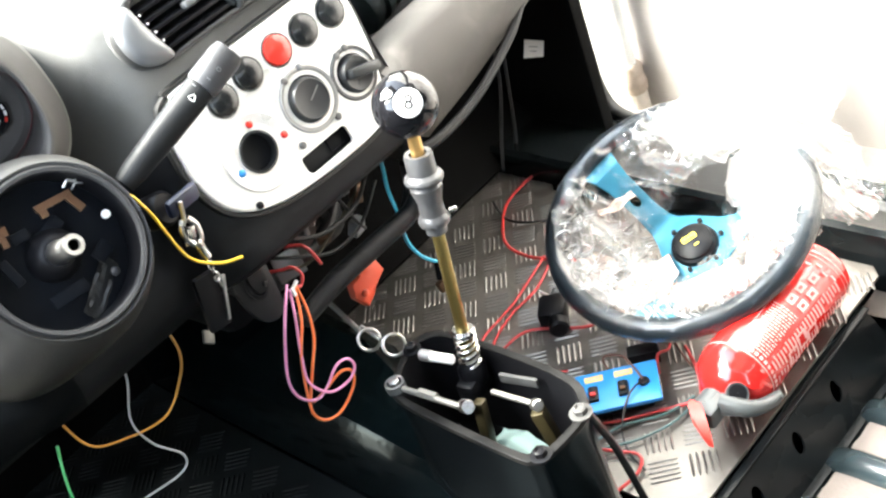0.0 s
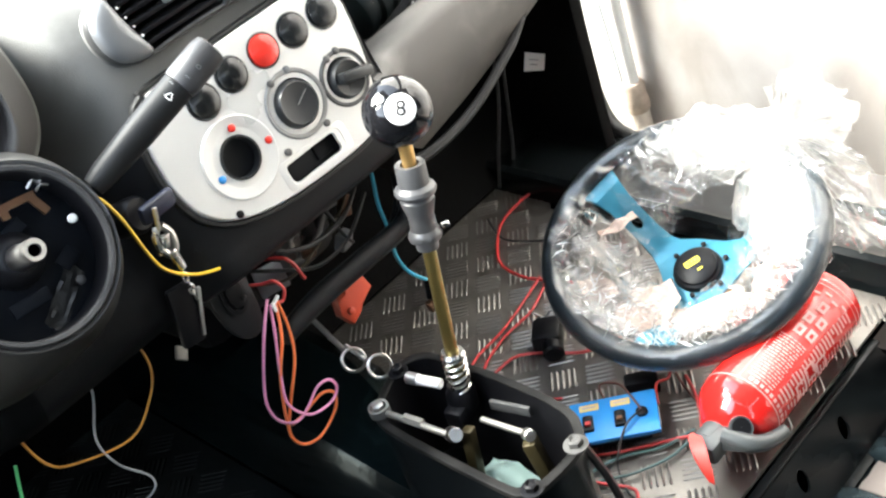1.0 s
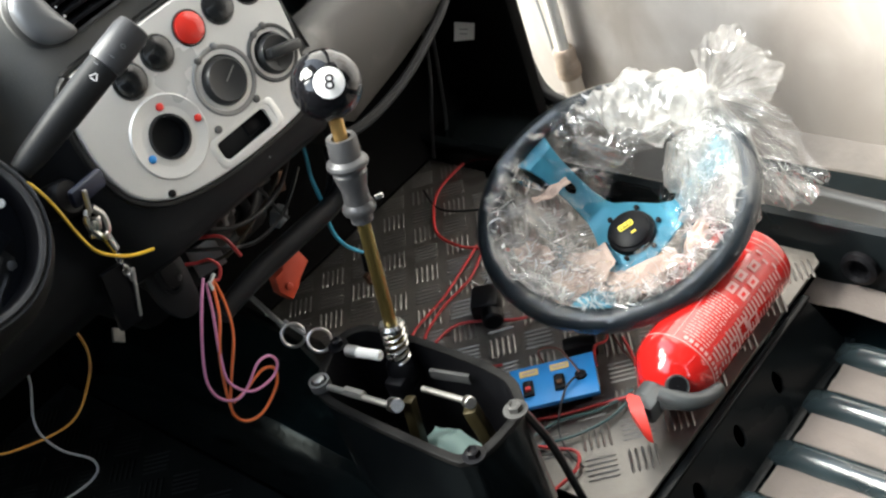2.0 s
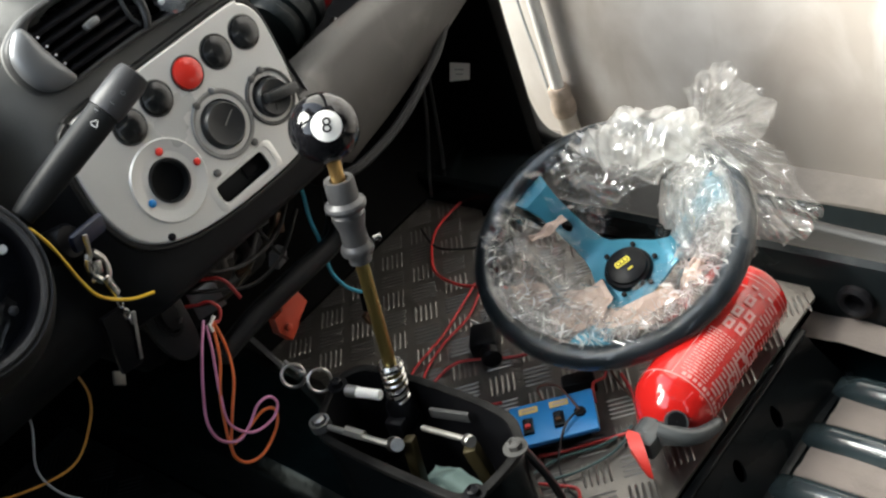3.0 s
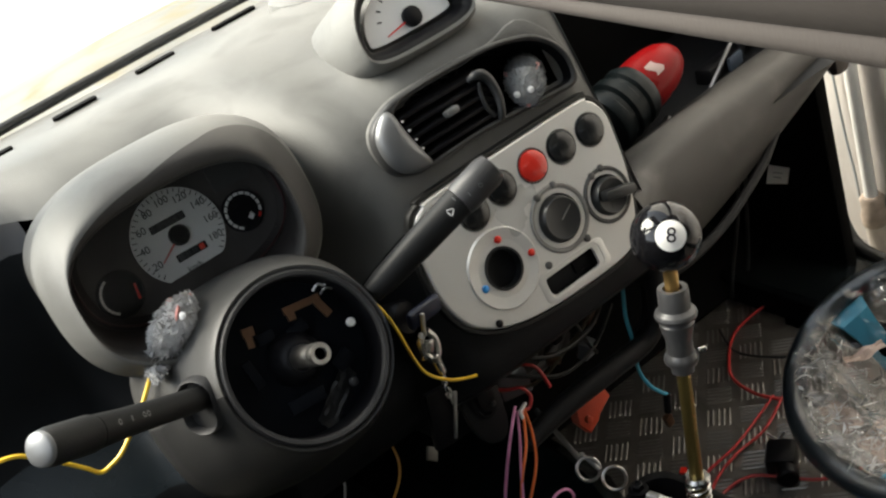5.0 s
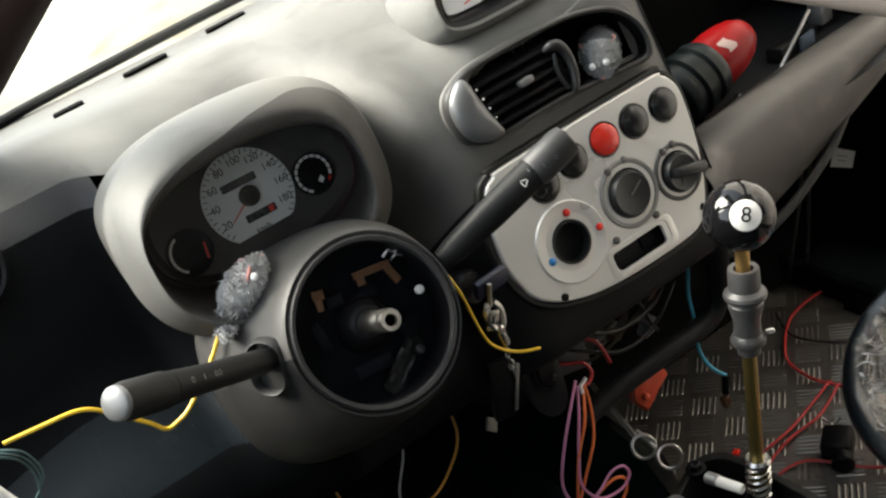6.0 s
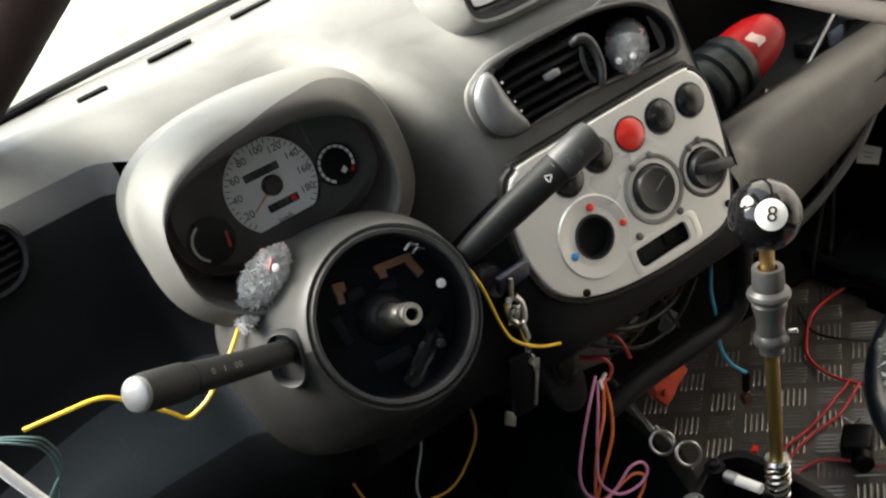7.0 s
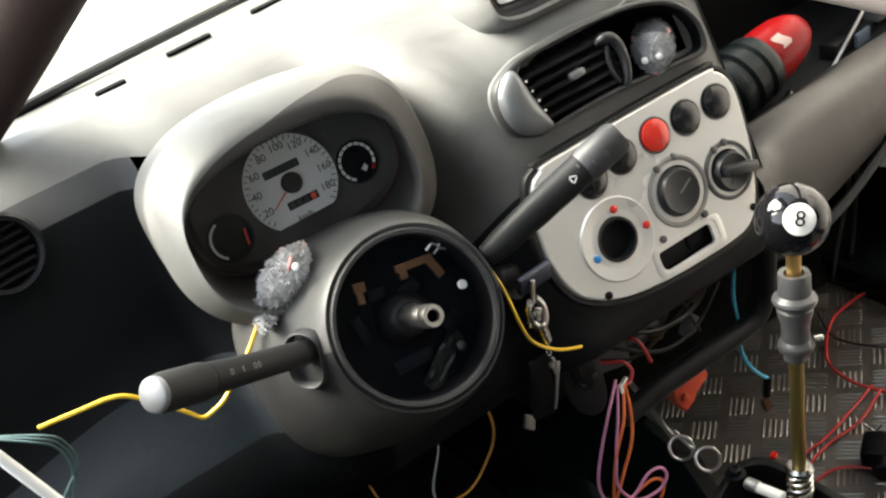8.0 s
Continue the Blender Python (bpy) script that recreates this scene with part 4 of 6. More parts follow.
# open shelf and padded lip on the passenger side
rings = []
for x in np.linspace(.606, 1.066, 40):
    yc = .885 + .23 * (x - .63)
    zc = .413 - .145 * max(0, x - .63) ** 1.35
    zb = .285 + .10 * max(0, x - .75) ** 1.3 * 1.2
    if x < .66:
        yc, zb = yc - .02 * (1 - ease(.606, .66, x)), zb + .01
    h = zc - zb
    rings.append([(x, yc + .085, zc - .042), (x, yc + .07, zc - .024), (x, yc + .045, zc - .010), (x, yc + .026, zc - .003), (x, yc + .010, zc - .001), (x, yc - .001, zc - .005), (x, yc - .008, zc - .014), (x, yc - .010, zc - .40 * h), (x, yc - .002, zc - .7 * h), (x, yc + .006, zb + .16 * h), (x, yc + .014, zb), (x, yc + .03, zb + .06 * h), (x, yc + .088, zc - .9 * h)])
part("shelf_lip", loft(rings), LIP_SHADED, dash, "grey padded shelf lip, scuffed, shade in its colour", auto=50)
part("shelf_floor", loft([[(x, y, .364 - .03 * (x - .6) + .004 * noise.noise((x * 9, y * 9, 0))) for x in np.linspace(.612, 1.06, 14)] for y in np.linspace(.93, 1.28, 10)], False), DASH_DARK, dash, "dark bare shelf")
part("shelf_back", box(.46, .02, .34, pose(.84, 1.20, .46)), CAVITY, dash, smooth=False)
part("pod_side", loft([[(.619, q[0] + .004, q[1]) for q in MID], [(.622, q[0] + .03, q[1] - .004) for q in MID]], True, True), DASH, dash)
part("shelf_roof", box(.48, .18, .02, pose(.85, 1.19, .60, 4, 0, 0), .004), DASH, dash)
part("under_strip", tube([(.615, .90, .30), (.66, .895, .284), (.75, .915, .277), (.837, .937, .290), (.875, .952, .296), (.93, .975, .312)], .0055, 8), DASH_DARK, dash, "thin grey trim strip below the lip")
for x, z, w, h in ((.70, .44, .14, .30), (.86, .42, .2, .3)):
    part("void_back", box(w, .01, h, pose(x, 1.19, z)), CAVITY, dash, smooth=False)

# lower console: cheek with a switch, tray bar and the gap with heater parts
part("tray_bar", tube([(.418, .868, .250), (.47, .872, .254), (.53, .874, .253), (.585, .876, .252), (.604, .874, .270), (.606, .868, .300), (.602, .858, .335), (.596, .852, .352)], .009, 10, radii=(.009, .011, .011, .010, .009, .009, .010, .010)), DASH_DARK, dash, "dark tray lip")
part("tray_bar", tube([(.43, .885, .236), (.50, .89, .240), (.57, .892, .240), (.60, .888, .262), (.606, .880, .30)], .006, 8), DASH_DARK, dash)
CHK = basis((.394, .880, .300), (1, .02, 0), (0, .10, .99))
part("cheek", plate([(p.x, p.y) for p in smooth_path([(-.016, .036, 0), (.006, .044, 0), (.021, .038, 0), (.021, -.004, 0), (.016, -.027, 0), (.003, -.033, 0), (-.011, -.022, 0), (-.018, .004, 0)], 4, True)], .006, CHK, bevel=.002), material("cheek_plastic", (.011, .0115, .013), .4, spec=.25, var=.25, bump=.3, grain=900), dash, "dark rounded switch cheek", auto=40)
part("switch_well", lathe([(.0155, 0), (.0155, .0015), (.0125, .002), (.0115, -.0005)], basis((.3955, .8725, .318), (1, .02, 0), (0, .10, .99)) @ Matrix.Diagonal((.78, 1.3, 1, 1)), 28, False), BLACK, dash)
part("cheek_switch", lathe([(.012, 0), (.0118, .0012), (.009, .0016), (.0005, .0014)], basis((.398, .872, .318), (1, .05, 0), (0, .12, .99)) @ Matrix.Diagonal((.75, 1.25, 1, 1)), 24), BLACK, dash, "oval rocker switch")
# small raised dot put on the switch as its glint
part("switch_shine", lathe([(.003, 0), (.002, .0015), (.0003, .0018)], basis((.401, .8665, .312), (1, .05, 0), (0, .12, .99)), 12), KNOB, dash)

heater = thing("heater_unit", (.50, 1.0, .2), "dusty heater parts and connectors in the gap under the dash", "heater")
part("housing", join(box(.20, .14, .16, pose(.50, 1.08, .26, 0, 0, 4), .02), box(.08, .06, .06, pose(.45, .98, .28, 10, 5, 0), .012)), BLACK, heater)
part("fan_motor", rod((.49, 1.00, .290), (.50, .945, .262), .022, 20), material("dusty_motor", (.035, .033, .03), .6, metal=.3, var=.5, scale=200), heater, "dusty motor can")
part("connector", box(.018, .012, .018, pose(.553, .93, .245, 20, 10, 20), .002), material("pale_connector", (.16, .17, .18), .4, var=.3, scale=200), heater, "pale connector plug")
part("connector", box(.012, .010, .022, pose(.575, .94, .270, 0, 20, 0), .002), COPPER, heater)
part("bracket", join(box(.05, .004, .018, pose(.52, .95, .275, 20, 0, 30), .001), box(.03, .004, .03, pose(.47, .945, .255, -10, 0, -20), .001)), GREY_STEEL, heater)
part("hose", tube([(.43, .98, .30), (.46, .96, .265), (.50, .97, .235), (.55, .99, .225), (.60, 1.02, .235)], .009, 10), BLACK, heater)
part("hose", tube([(.45, .99, .32), (.49, .95, .31), (.54, .955, .30), (.59, .99, .30)], .006, 8), material("brown_hose", (.06, .045, .035), .6), heater)

for k, (pts, r, mt) in enumerate((
        (((.44, .92, .33), (.47, .905, .300), (.505, .90, .285), (.55, .905, .285), (.60, .93, .30)), .003, W_BLACK),
        (((.43, .93, .30), (.46, .905, .285), (.50, .90, .262), (.545, .905, .262), (.59, .92, .28)), .0024, W_BLACK),
        (((.46, .94, .34), (.49, .91, .315), (.53, .905, .31), (.57, .92, .32)), .0022, W_RED),
        (((.44, .94, .27), (.475, .915, .262), (.52, .912, .275), (.56, .915, .29), (.585, .93, .31)), .002, material("olive_lead", (.05, .04, .02), .5)),
        (((.52, .96, .33), (.535, .915, .30), (.54, .905, .27), (.55, .91, .25)), .0022, W_BLACK))):
    part("lead", tube(pts, r * .8, 7), mt, heater)
for k, (x, z, w, h) in enumerate(((.475, .300, .016, .012), (.515, .292, .012, .016), (.545, .300, .018, .010), (.505, .270, .014, .010))):
    part("connector", box(w, .010, h, pose(x, .918, z, 10 * k, 8 * k - 12, 20 - 15 * k), .0015), (material("smoky_plug", (.05, .048, .045), .4), BLACK, GREY_STEEL, COPPER)[k], heater)

# clock pod on top of the dash
clock = thing("dash_clock", (.55, 1.03, .60), "grey dash-top pod with a round white gauge", "gauge pod")
CK = basis((.493, .935, .6310), (1, .0, -.0), (0, .35, .94))


def halfpod(w, h, z, dn=.022):
    pts = [(w * math.cos(a), h * math.sin(a), z) for a in np.linspace(0, math.pi, 21)]
    for a in np.linspace(math.pi, 2 * math.pi, 19)[1:-1]:
        c, q = math.cos(a), math.sin(a)
        pts.append((w * math.copysign(abs(c) ** .55, c), -dn * abs(q) ** .55, z))
    return pts


part("pod", loft([halfpod(.064, .046, -.10, .036), halfpod(.063, .054, -.05, .033), halfpod(.0605, .057, .0, .026), halfpod(.058, .054, .005, .022), halfpod(.0565, .051, .004, .019)], True, False, CK), DASH, clock, auto=60)
part("pod_frame", loft([halfpod(.0565, .051, .004, .019), halfpod(.054, .048, .003, .016), halfpod(.050, .044, -.003, .011), halfpod(.047, .041, -.014, .009)], True, False, CK), BLACK, clock, "black gauge frame")
part("gauge_face", plate([(x, y) for x, y, _ in halfpod(.043, .037, 0, .006)], .001, CK @ Matrix.Translation((0, 0, -.0145)) @ Matrix.Translation((0, 0, 0.0022))), DIAL, clock, "white gauge face")
part("hub", lathe([(.009, 0), (.009, .004), (.006, .006)], CK @ Matrix.Translation((.004, .004, -.0112)), 24), BLACK, clock)
part("needle", plate([(-.001, 0), (.001, 0), (.0005, .030), (-.0005, .030)], .0008, CK @ Matrix.Translation((.004, .004, -.009)) @ pose(0, 0, 0, 0, 0, 100)), RED, clock, "red needle", smooth=False)
for k in range(9):
    part("tick", box(.004, .0012, .0004, CK @ Matrix.Translation((.004, .004, -.0110)) @ pose(0, 0, 0, 0, 0, 20 + 18 * k) @ Matrix.Translation((.030, 0, 0))), BLACK, clock, smooth=False)
speaker = loft([[(.525 + r * math.cos(a) * .95, 1.165 + r * math.sin(a) * .95, .627 + z) for a in np.linspace(0, 2 * math.pi, 33)[:-1]] for r, z in ((.05, -.004), (.048, .004), (.040, .008), (.02, .010), (.001, .0105))], True, False)
part("speaker_dome", speaker, DASH, dash, "low round dome by the windscreen")

# side vent at the driver's end
sv = thing("side_vent", (.03, 1.03, .55), "black round side air vent with slats", "air vent")
SV = basis((.029, 1.045, .583), (.99, .10, 0), (0, .22, .97)) @ Matrix.Diagonal((.66, .66, .66, 1))
part("ring", lathe([(.048, -.01), (.050, .004), (.046, .010), (.041, .008), (.039, -.02)], SV, 36, False), BLACK, sv)
part("cup", lathe([(.043, -.018), (.001, -.019)], SV, 36, False), CAVITY, sv)
for k in range(6):
    part("slat", box(.078 - abs(k - 2.5) * .008, .003, .014, SV @ pose(0, .028 - .0115 * k, -.003, 20, 0, 0), .001), BLACK, sv)
part("tab", box(.014, .010, .008, SV @ pose(.0, .026, .009), .002), VENT_SILVER, sv, "worn pale tab")

# loose trim by the driver's door
solo("door_trim", tube([(-.060, .70, .700), (-.045, .70, .650), (-.033, .70, .614), (-.024, .70, .587), (-.014, .70, .557), (-.004, .705, .52)], .0032, 10), WHITE, "white edged door trim strip", "trim")

# ---------------------------------------------------------------- gear lever and its housing
gear = thing("gear_lever", (.485, .735, .15), "yellow zinc gear lever with a glossy black eight-ball knob", "gear lever")
LA, LB = Vector((.486, .735, .165)), Vector((.5285, .735, .446))
LD = (LB - LA).normalized()
at = lambda z: LA + LD * ((z - LA.z) / LD.z)
part("stick", rod(at(.19), at(.345), .0060, 18), ZINC, gear, "yellow zinc plated stick")
part("upper_rod", rod(at(.38), at(.43), .0058, 14), BRASS, gear, "brass threaded rod")
part("bushing", lathe([(r * 1.22, z * 1.03) for r, z in ((.0060, -.010), (.0078, -.009), (.0080, -.001), (.0112, .0), (.0118, .003), (.0112, .006), (.0093, .009), (.0090, .021), (.0094, .023), (.0116, .033), (.0117, .036), (.0098, .0385), (.0098, .0395), (.0138, .041), (.0145, .0435), (.0138, .046), (.0106, .049), (.0104, .065), (.0099, .0668), (.0066, .0664), (.0063, .055))], axis(at(.333), at(.445)), 30), material("grey_nylon_bushing", (.056, .056, .058), .36, var=.35, scale=90, bump=.2, grain=300), gear, "grey stepped plastic bushing", auto=32)
part("set_screw", rod(at(.338) + Vector((.012, -.008, 0)), at(.338) + Vector((.018, -.012, 0)), .0026, 10), STEEL, gear)
knob = part("knob", lathe([(.009, -.0265)] + [(.0285 * math.sin(a), -.0285 * math.cos(a)) for a in np.linspace(.35, math.pi - .02, 26)], axis(at(.446), at(.6)), 40), BALL, gear, "glossy black eight-ball knob")
KM = basis(at(.446), (.74, -.60, -.30), (.52, .22, .82))
rr = [[(.0286 * math.sin(a) * math.cos(b), .0286 * math.sin(a) * math.sin(b), .0286 * math.cos(a)) for b in np.linspace(0, 2 * math.pi, 33)[:-1]] for a in (.44, .3, .15, .01)]
part("number_disc", loft(rr, True, True, KM), WHITE, knob, "white number disc")
text("8", .017, KM @ Matrix.Translation((0, 0, .0288)), BLACK, knob, "number")
sp = [at(.178) + (at(.215) - at(.178)) * (k / 60) + Vector((.0098 * math.cos(k * .62), .0098 * math.sin(k * .62), 0)) for k in range(61)]
part("spring", tube(sp, .0016, 6, 2), STEEL, gear, "bright coil spring")
part("spring_cap", lathe([(.011, 0), (.012, .003), (.010, .006)], axis(at(.214), at(.3)), 20), STEEL, gear)
part("pivot", join(lathe([(.010, 0), (.014, .008), (.014, .022), (.009, .03)], axis(at(.155), at(.3)), 20), box(.034, .02, .022, pose(.482, .733, .160, 0, 0, 10), .004)), BLACK, gear, "black pivot block")

# box housing: open top with a flange
HX0, HX1, HY0, HY1, HZ = .412, .506, .583, .798, .192
hous = thing("gear_housing", (.46, .69, .08), "open black metal gear lever housing on the tunnel", "gear housing")
oh = [(HX0 + .012, HY0), (HX1 - .035, HY0 - .002), (HX1 - .014, HY0 + .012), (HX1, HY0 + .04), (HX1 + .004, .70), (HX1, .77), (HX1 - .006, HY1 - .006), (HX1 - .022, HY1 + .004), (.462, HY1), (.435, HY1 - .012), (HX0 + .004, HY1 - .030), (HX0 - .002, .72), (HX0 - .004, HY0 + .03), (HX0, HY0 + .010)]
oh = [(p.x, p.y) for p in smooth_path([(x, y, 0) for x, y in oh], 4, True)]
cxh, cyh = .459, .69
ih = [(cxh + (x - cxh) * .85, cyh + (y - cyh) * .925) for x, y in oh]
part("flange", plate(oh, .005, Matrix.Translation((0, 0, HZ - .005)), (ih,), .0012), material("worn_black_flange", (.004, .004, .0042), .45, spec=.12, var=.6, scale=150, wear=(.013, .0125, .012), bump=.2), hous, "rubbed black top flange", auto=30)
part("outer_skin", loft([[(x, y, HZ - .005) for x, y in oh], [(x, y, HZ - .02) for x, y in ((cxh + (a - cxh) * .93, cyh + (b - cyh) * .96) for a, b in oh)], [(cxh + (a - cxh) * 1.02, cyh + (b - cyh) * .98, .0) for a, b in oh]], True, False), material("housing_paint", (.003, .004, .005), .2, spec=.12, var=.5, scale=60, bump=.4, grain=40, wear=(.006, .008, .009)), hous)
part("inner_skin", loft([[(x, y, HZ - .002) for x, y in ih], [(cxh + (a - cxh) * .95, cyh + (b - cyh) * .97, .075) for a, b in ih]], True, False), BLACK, hous)
part("inner_floor", plate([(cxh + (a - cxh) * .96, cyh + (b - cyh) * .98) for a, b in ih], .003, Matrix.Translation((0, 0, .075))), CAVITY, hous)
DULL_BOLT = material("dull_bolt", (.05, .049, .047), .55, metal=.2, spec=.3, var=.35, bump=.2)
for x, y, z, r in ((.4735, .5875, HZ, .0078), (.4205, .590, HZ, .0072), (.502, .742, HZ, .006), (.470, .792, HZ, .007)):
    part("bolt", join(lathe([(r * 1.35, 0), (r * 1.35, .0015), (r, .002)], Matrix.Translation((x, y, z)), 20), lathe([(r * .85, .002), (r * .85, .007), (r * .6, .008), (r * .35, .006)], Matrix.Translation((x, y, z)), 6)), DULL_BOLT if r > .0075 else BLACK, hous, "dull zinc bolt" if r > .007 else "")
DULL_ROD = material("dull_rod", (.20, .195, .18), .42, metal=.8, var=.3, bump=.1)
lk = thing("gear_linkage", (.46, .69, .12), "steel gear linkage rods with ball joints", "linkage")
part("rod", join(rod((.424, .765, .196), (.434, .690, .192), .0030, 12), rod((.428, .742, .1955), (.431, .722, .194), .0048, 6)), DULL_ROD, lk, "zinc linkage rod")
part("eye", join(lathe([(.0075, -.004), (.0095, -.004), (.0095, .004), (.0075, .004), (.0075, -.004)], axis((.424, .769, .197), (.424, .769, .3)), 20, False), lathe([(.0055, -.002), (.0055, .006), (.003, .007)], axis((.424, .769, .197), (.424, .769, .3)), 6)), GREY_STEEL, lk)
part("ball_joint", lathe([(.0062, -.014), (.0068, -.012), (.0068, .003), (.0058, .0045), (.002, .0045)], axis((.434, .686, .195), (.405, .60, .255)), 16), STEEL, lk, "bright ball joint")
part("rod", rod((.466, .688, .183), (.470, .640, .184), .0028, 12), DULL_ROD, lk, "brassy short rod")
part("end_nut", lathe([(.0048, 0), (.0055, .001), (.0055, .008), (.0048, .009)], axis((.470, .640, .184), (.461, .612, .196)), 12), STEEL, lk, "pale end nut")
part("arm", box(.014, .012, .07, pose(.470, .632, .146, -8, 0, 30), .002), material("olive_arm", (.035, .028, .012), .4, metal=.6, var=.4), lk, "brown plated arm")
part("arm", box(.012, .010, .075, pose(.441, .684, .152, 0, 12, 20), .002), bpy.data.materials["olive_arm"], lk)
part("grip_sleeve", join(rod((.464, .757, .203), (.469, .731, .204), .0048, 16), ), WHITE, lk, "white plastic sleeve")
part("sleeve_ferrule", rod((.462, .768, .203), (.4645, .755, .203), .0056, 16), GREY_STEEL, lk)
part("plate", box(.040, .004, .010, pose(.490, .676, .180, 0, 0, -78), .001), material("dim_grey_plate", (.035, .035, .035), .5), lk)
rag = loft([[(.449 + .021 * u + .005 * noise.noise((u * 2, v * 2, 7)), .668 + .030 * v, .126 + .010 * noise.noise((u * 1.2, v * 1.1, 3)) + .012 * (1 - abs(v))) for u in np.linspace(-1, 1, 14)] for v in np.linspace(-1, 1, 14)], False)
solo("paper_rag", rag, material("pale_green_paper", (.24, .335, .305), .8, var=.15, scale=100, bump=.3), "crumpled pale green paper in the gear housing", "paper", auto=25)

# ---------------------------------------------------------------- steering wheel in clear film
WC = Vector((.800, .721, .124))
wheel = thing("steering_wheel", (.80, .72, .0), "sports steering wheel with blue spokes wrapped in clear film", "steering wheel")
WM = basis(WC, (1, 0, .345), (0, 1, .1)) @ Matrix.Diagonal((.84, .84, .84, 1))
R0 = .166
part("rim", tube([WM @ Vector((R0 * math.cos(a), R0 * math.sin(a), 0)) for a in np.linspace(0, 2 * math.pi, 25)[:-1]], .0125, 14, 4, True), RIM, wheel, "dark navy leather rim")
star = []
for a0 in (76, 196, 316):
    for r, da in ((.050, -44), (.066, -17), (.120, -8.5), (.158, -9), (.158, 9), (.120, 8.5), (.066, 17)):
        star.append((r * math.cos(radians(a0 + da)), r * math.sin(radians(a0 + da)), 0))
star = [(p.x, p.y) for p in smooth_path(star, 3, True)]
holes = [circle(.0065, 16, .098 * math.cos(radians(a)), .098 * math.sin(radians(a))) for a in (76, 196, 316)]
spk = plate(star, .004, Matrix.Translation((0, 0, -.086)), holes, .001)
for v in spk.verts:
    r = math.hypot(v.co.x, v.co.y)
    v.co.z += .082 * ease(.055, .150, r)
bmesh.ops.transform(spk, matrix=WM, verts=spk.verts)
part("spoke_plate", spk, BLUE_SPOKE, wheel, "blue three-spoke plate", auto=30)
HB = WM @ Matrix.Translation((0, 0, -.082)) @ Matrix.Diagonal((.88, .88, 1, 1))
horn = part("horn_button", lathe([(.036, 0), (.037, .003), (.035, .008), (.031, .010), (.030, .013), (.022, .016), (.0005, .0168)], HB, 36), BLACK, wheel, "round black horn button")
part("badge", plate(rounded(.024, .010, .003), .0006, HB @ Matrix.Translation((.001, .006, .0168)) @ pose(0, 0, 0, 0, 0, -32)), YELLOW, horn, "yellow badge")
part("badge_bar", plate(rounded(.019, .006, .002), .0004, HB @ Matrix.Translation((.001, .006, .0174)) @ pose(0, 0, 0, 0, 0, -32)), BLACK, horn)
for k in range(3):
    part("badge_stroke", box(.0042, .0042, .0004, HB @ Matrix.Translation((.001, .006, .0180)) @ pose(0, 0, 0, 0, 0, -32) @ Matrix.Translation(((k - 1) * .0058, 0, 0))), YELLOW, horn, smooth=False)
part("badge_mark", box(.008, .0028, .0005, HB @ Matrix.Translation((-.004, -.010, .0170)) @ pose(0, 0, 0, 0, 0, -32)), YELLOW, horn, smooth=False)
for a in range(6):
    part("screw", lathe([(.004, 0), (.004, .003), (.002, .004)], HB @ Matrix.Translation((.0425 * math.cos(a * math.pi / 3 + .3), .0425 * math.sin(a * math.pi / 3 + .3), .002)), 10), BLACK, wheel)
part("boss", rod(WM @ Vector((0, 0, -.140)), WM @ Vector((0, 0, -.085)), .026, 24), BRASS, wheel, "tarnished hub boss")

# film: sleeve over the rim, crinkled sheets inside, white bunched top, gathered tuft at the sill
film = thing("wrapping_film", (.80, .72, .01), "crumpled clear plastic film gathered into a tuft around the wheel", "plastic film")


def crumple(p, amp, f, seed):
    return Vector(p) + amp * Vector((noise.noise((p[0] * f, p[1] * f, p[2] * f + seed)), noise.noise((p[0] * f + 31, p[1] * f, p[2] * f + seed)), noise.noise((p[0] * f, p[1] * f + 57, p[2] * f + seed))))


def ridge(x, y, z):
    return 1 - 3 * abs(noise.noise((x, y, z)))


def facet(p, f, seed):
    """Height of a crumpled sheet at a point: flat flanks that meet in sharp creases."""
    q = crumple(p, .35 / f, f * .6, seed)
    return (noise.voronoi(q * f + Vector((seed, seed * .7, seed * 1.3)))[0][0] - .42) / f


def crinkled(p, n, seed, k=1.0):
    return p + n * (k * (.90 * facet(p, 24, seed) + .56 * facet(p, 62, seed + 3)))


WN = (WM.to_3x3() @ Vector((0, 0, 1))).normalized()
rings = []
for a in np.linspace(0, 2 * math.pi, 241):
    ring = []
    for b in np.linspace(0, 2 * math.pi, 15)[:-1]:
        r = .0155 + .0013 * ridge(2.0 * math.cos(a) + 4 * math.cos(b), 2.0 * math.sin(a) + 4 * math.sin(b), b * .3) * (1 if math.cos(b) > -.3 else 2.0)
        ring.append(WM @ Vector(((R0 + r * math.cos(b)) * math.cos(a), (R0 + r * math.cos(b)) * math.sin(a), r * math.sin(b))))
    rings.append(ring)
clear_parts = [part("sleeve", loft(rings, True, False), FILM_TIGHT, film, "tight clear sleeve over the rim", auto=30)]


def web(a0, a1, r0, r1, z0, z1, seed, k=1.0, sag=0.0, nr=34):
    """A sheet stretched between the hub and the rim, over a range of turns, crumpled all over."""
    na = int(abs(a1 - a0) * .85) + 10
    rows = []
    for i in range(nr):
        u = i / (nr - 1)
        row = []
        for j in range(na):
            v = j / (na - 1)
            a = radians(a0 + (a1 - a0) * v)
            r = r0 + (r1 - r0) * u + .016 * (1 - u) * noise.noise((v * abs(a1 - a0) * .05, u * 3, seed))
            z = z0 + (z1 - z0) * u - sag * 4 * u * (1 - u)
            row.append(crinkled(WM @ Vector((r * math.cos(a), r * math.sin(a), z)), WN, seed, k))
        rows.append(row)
    return loft(rows, False)


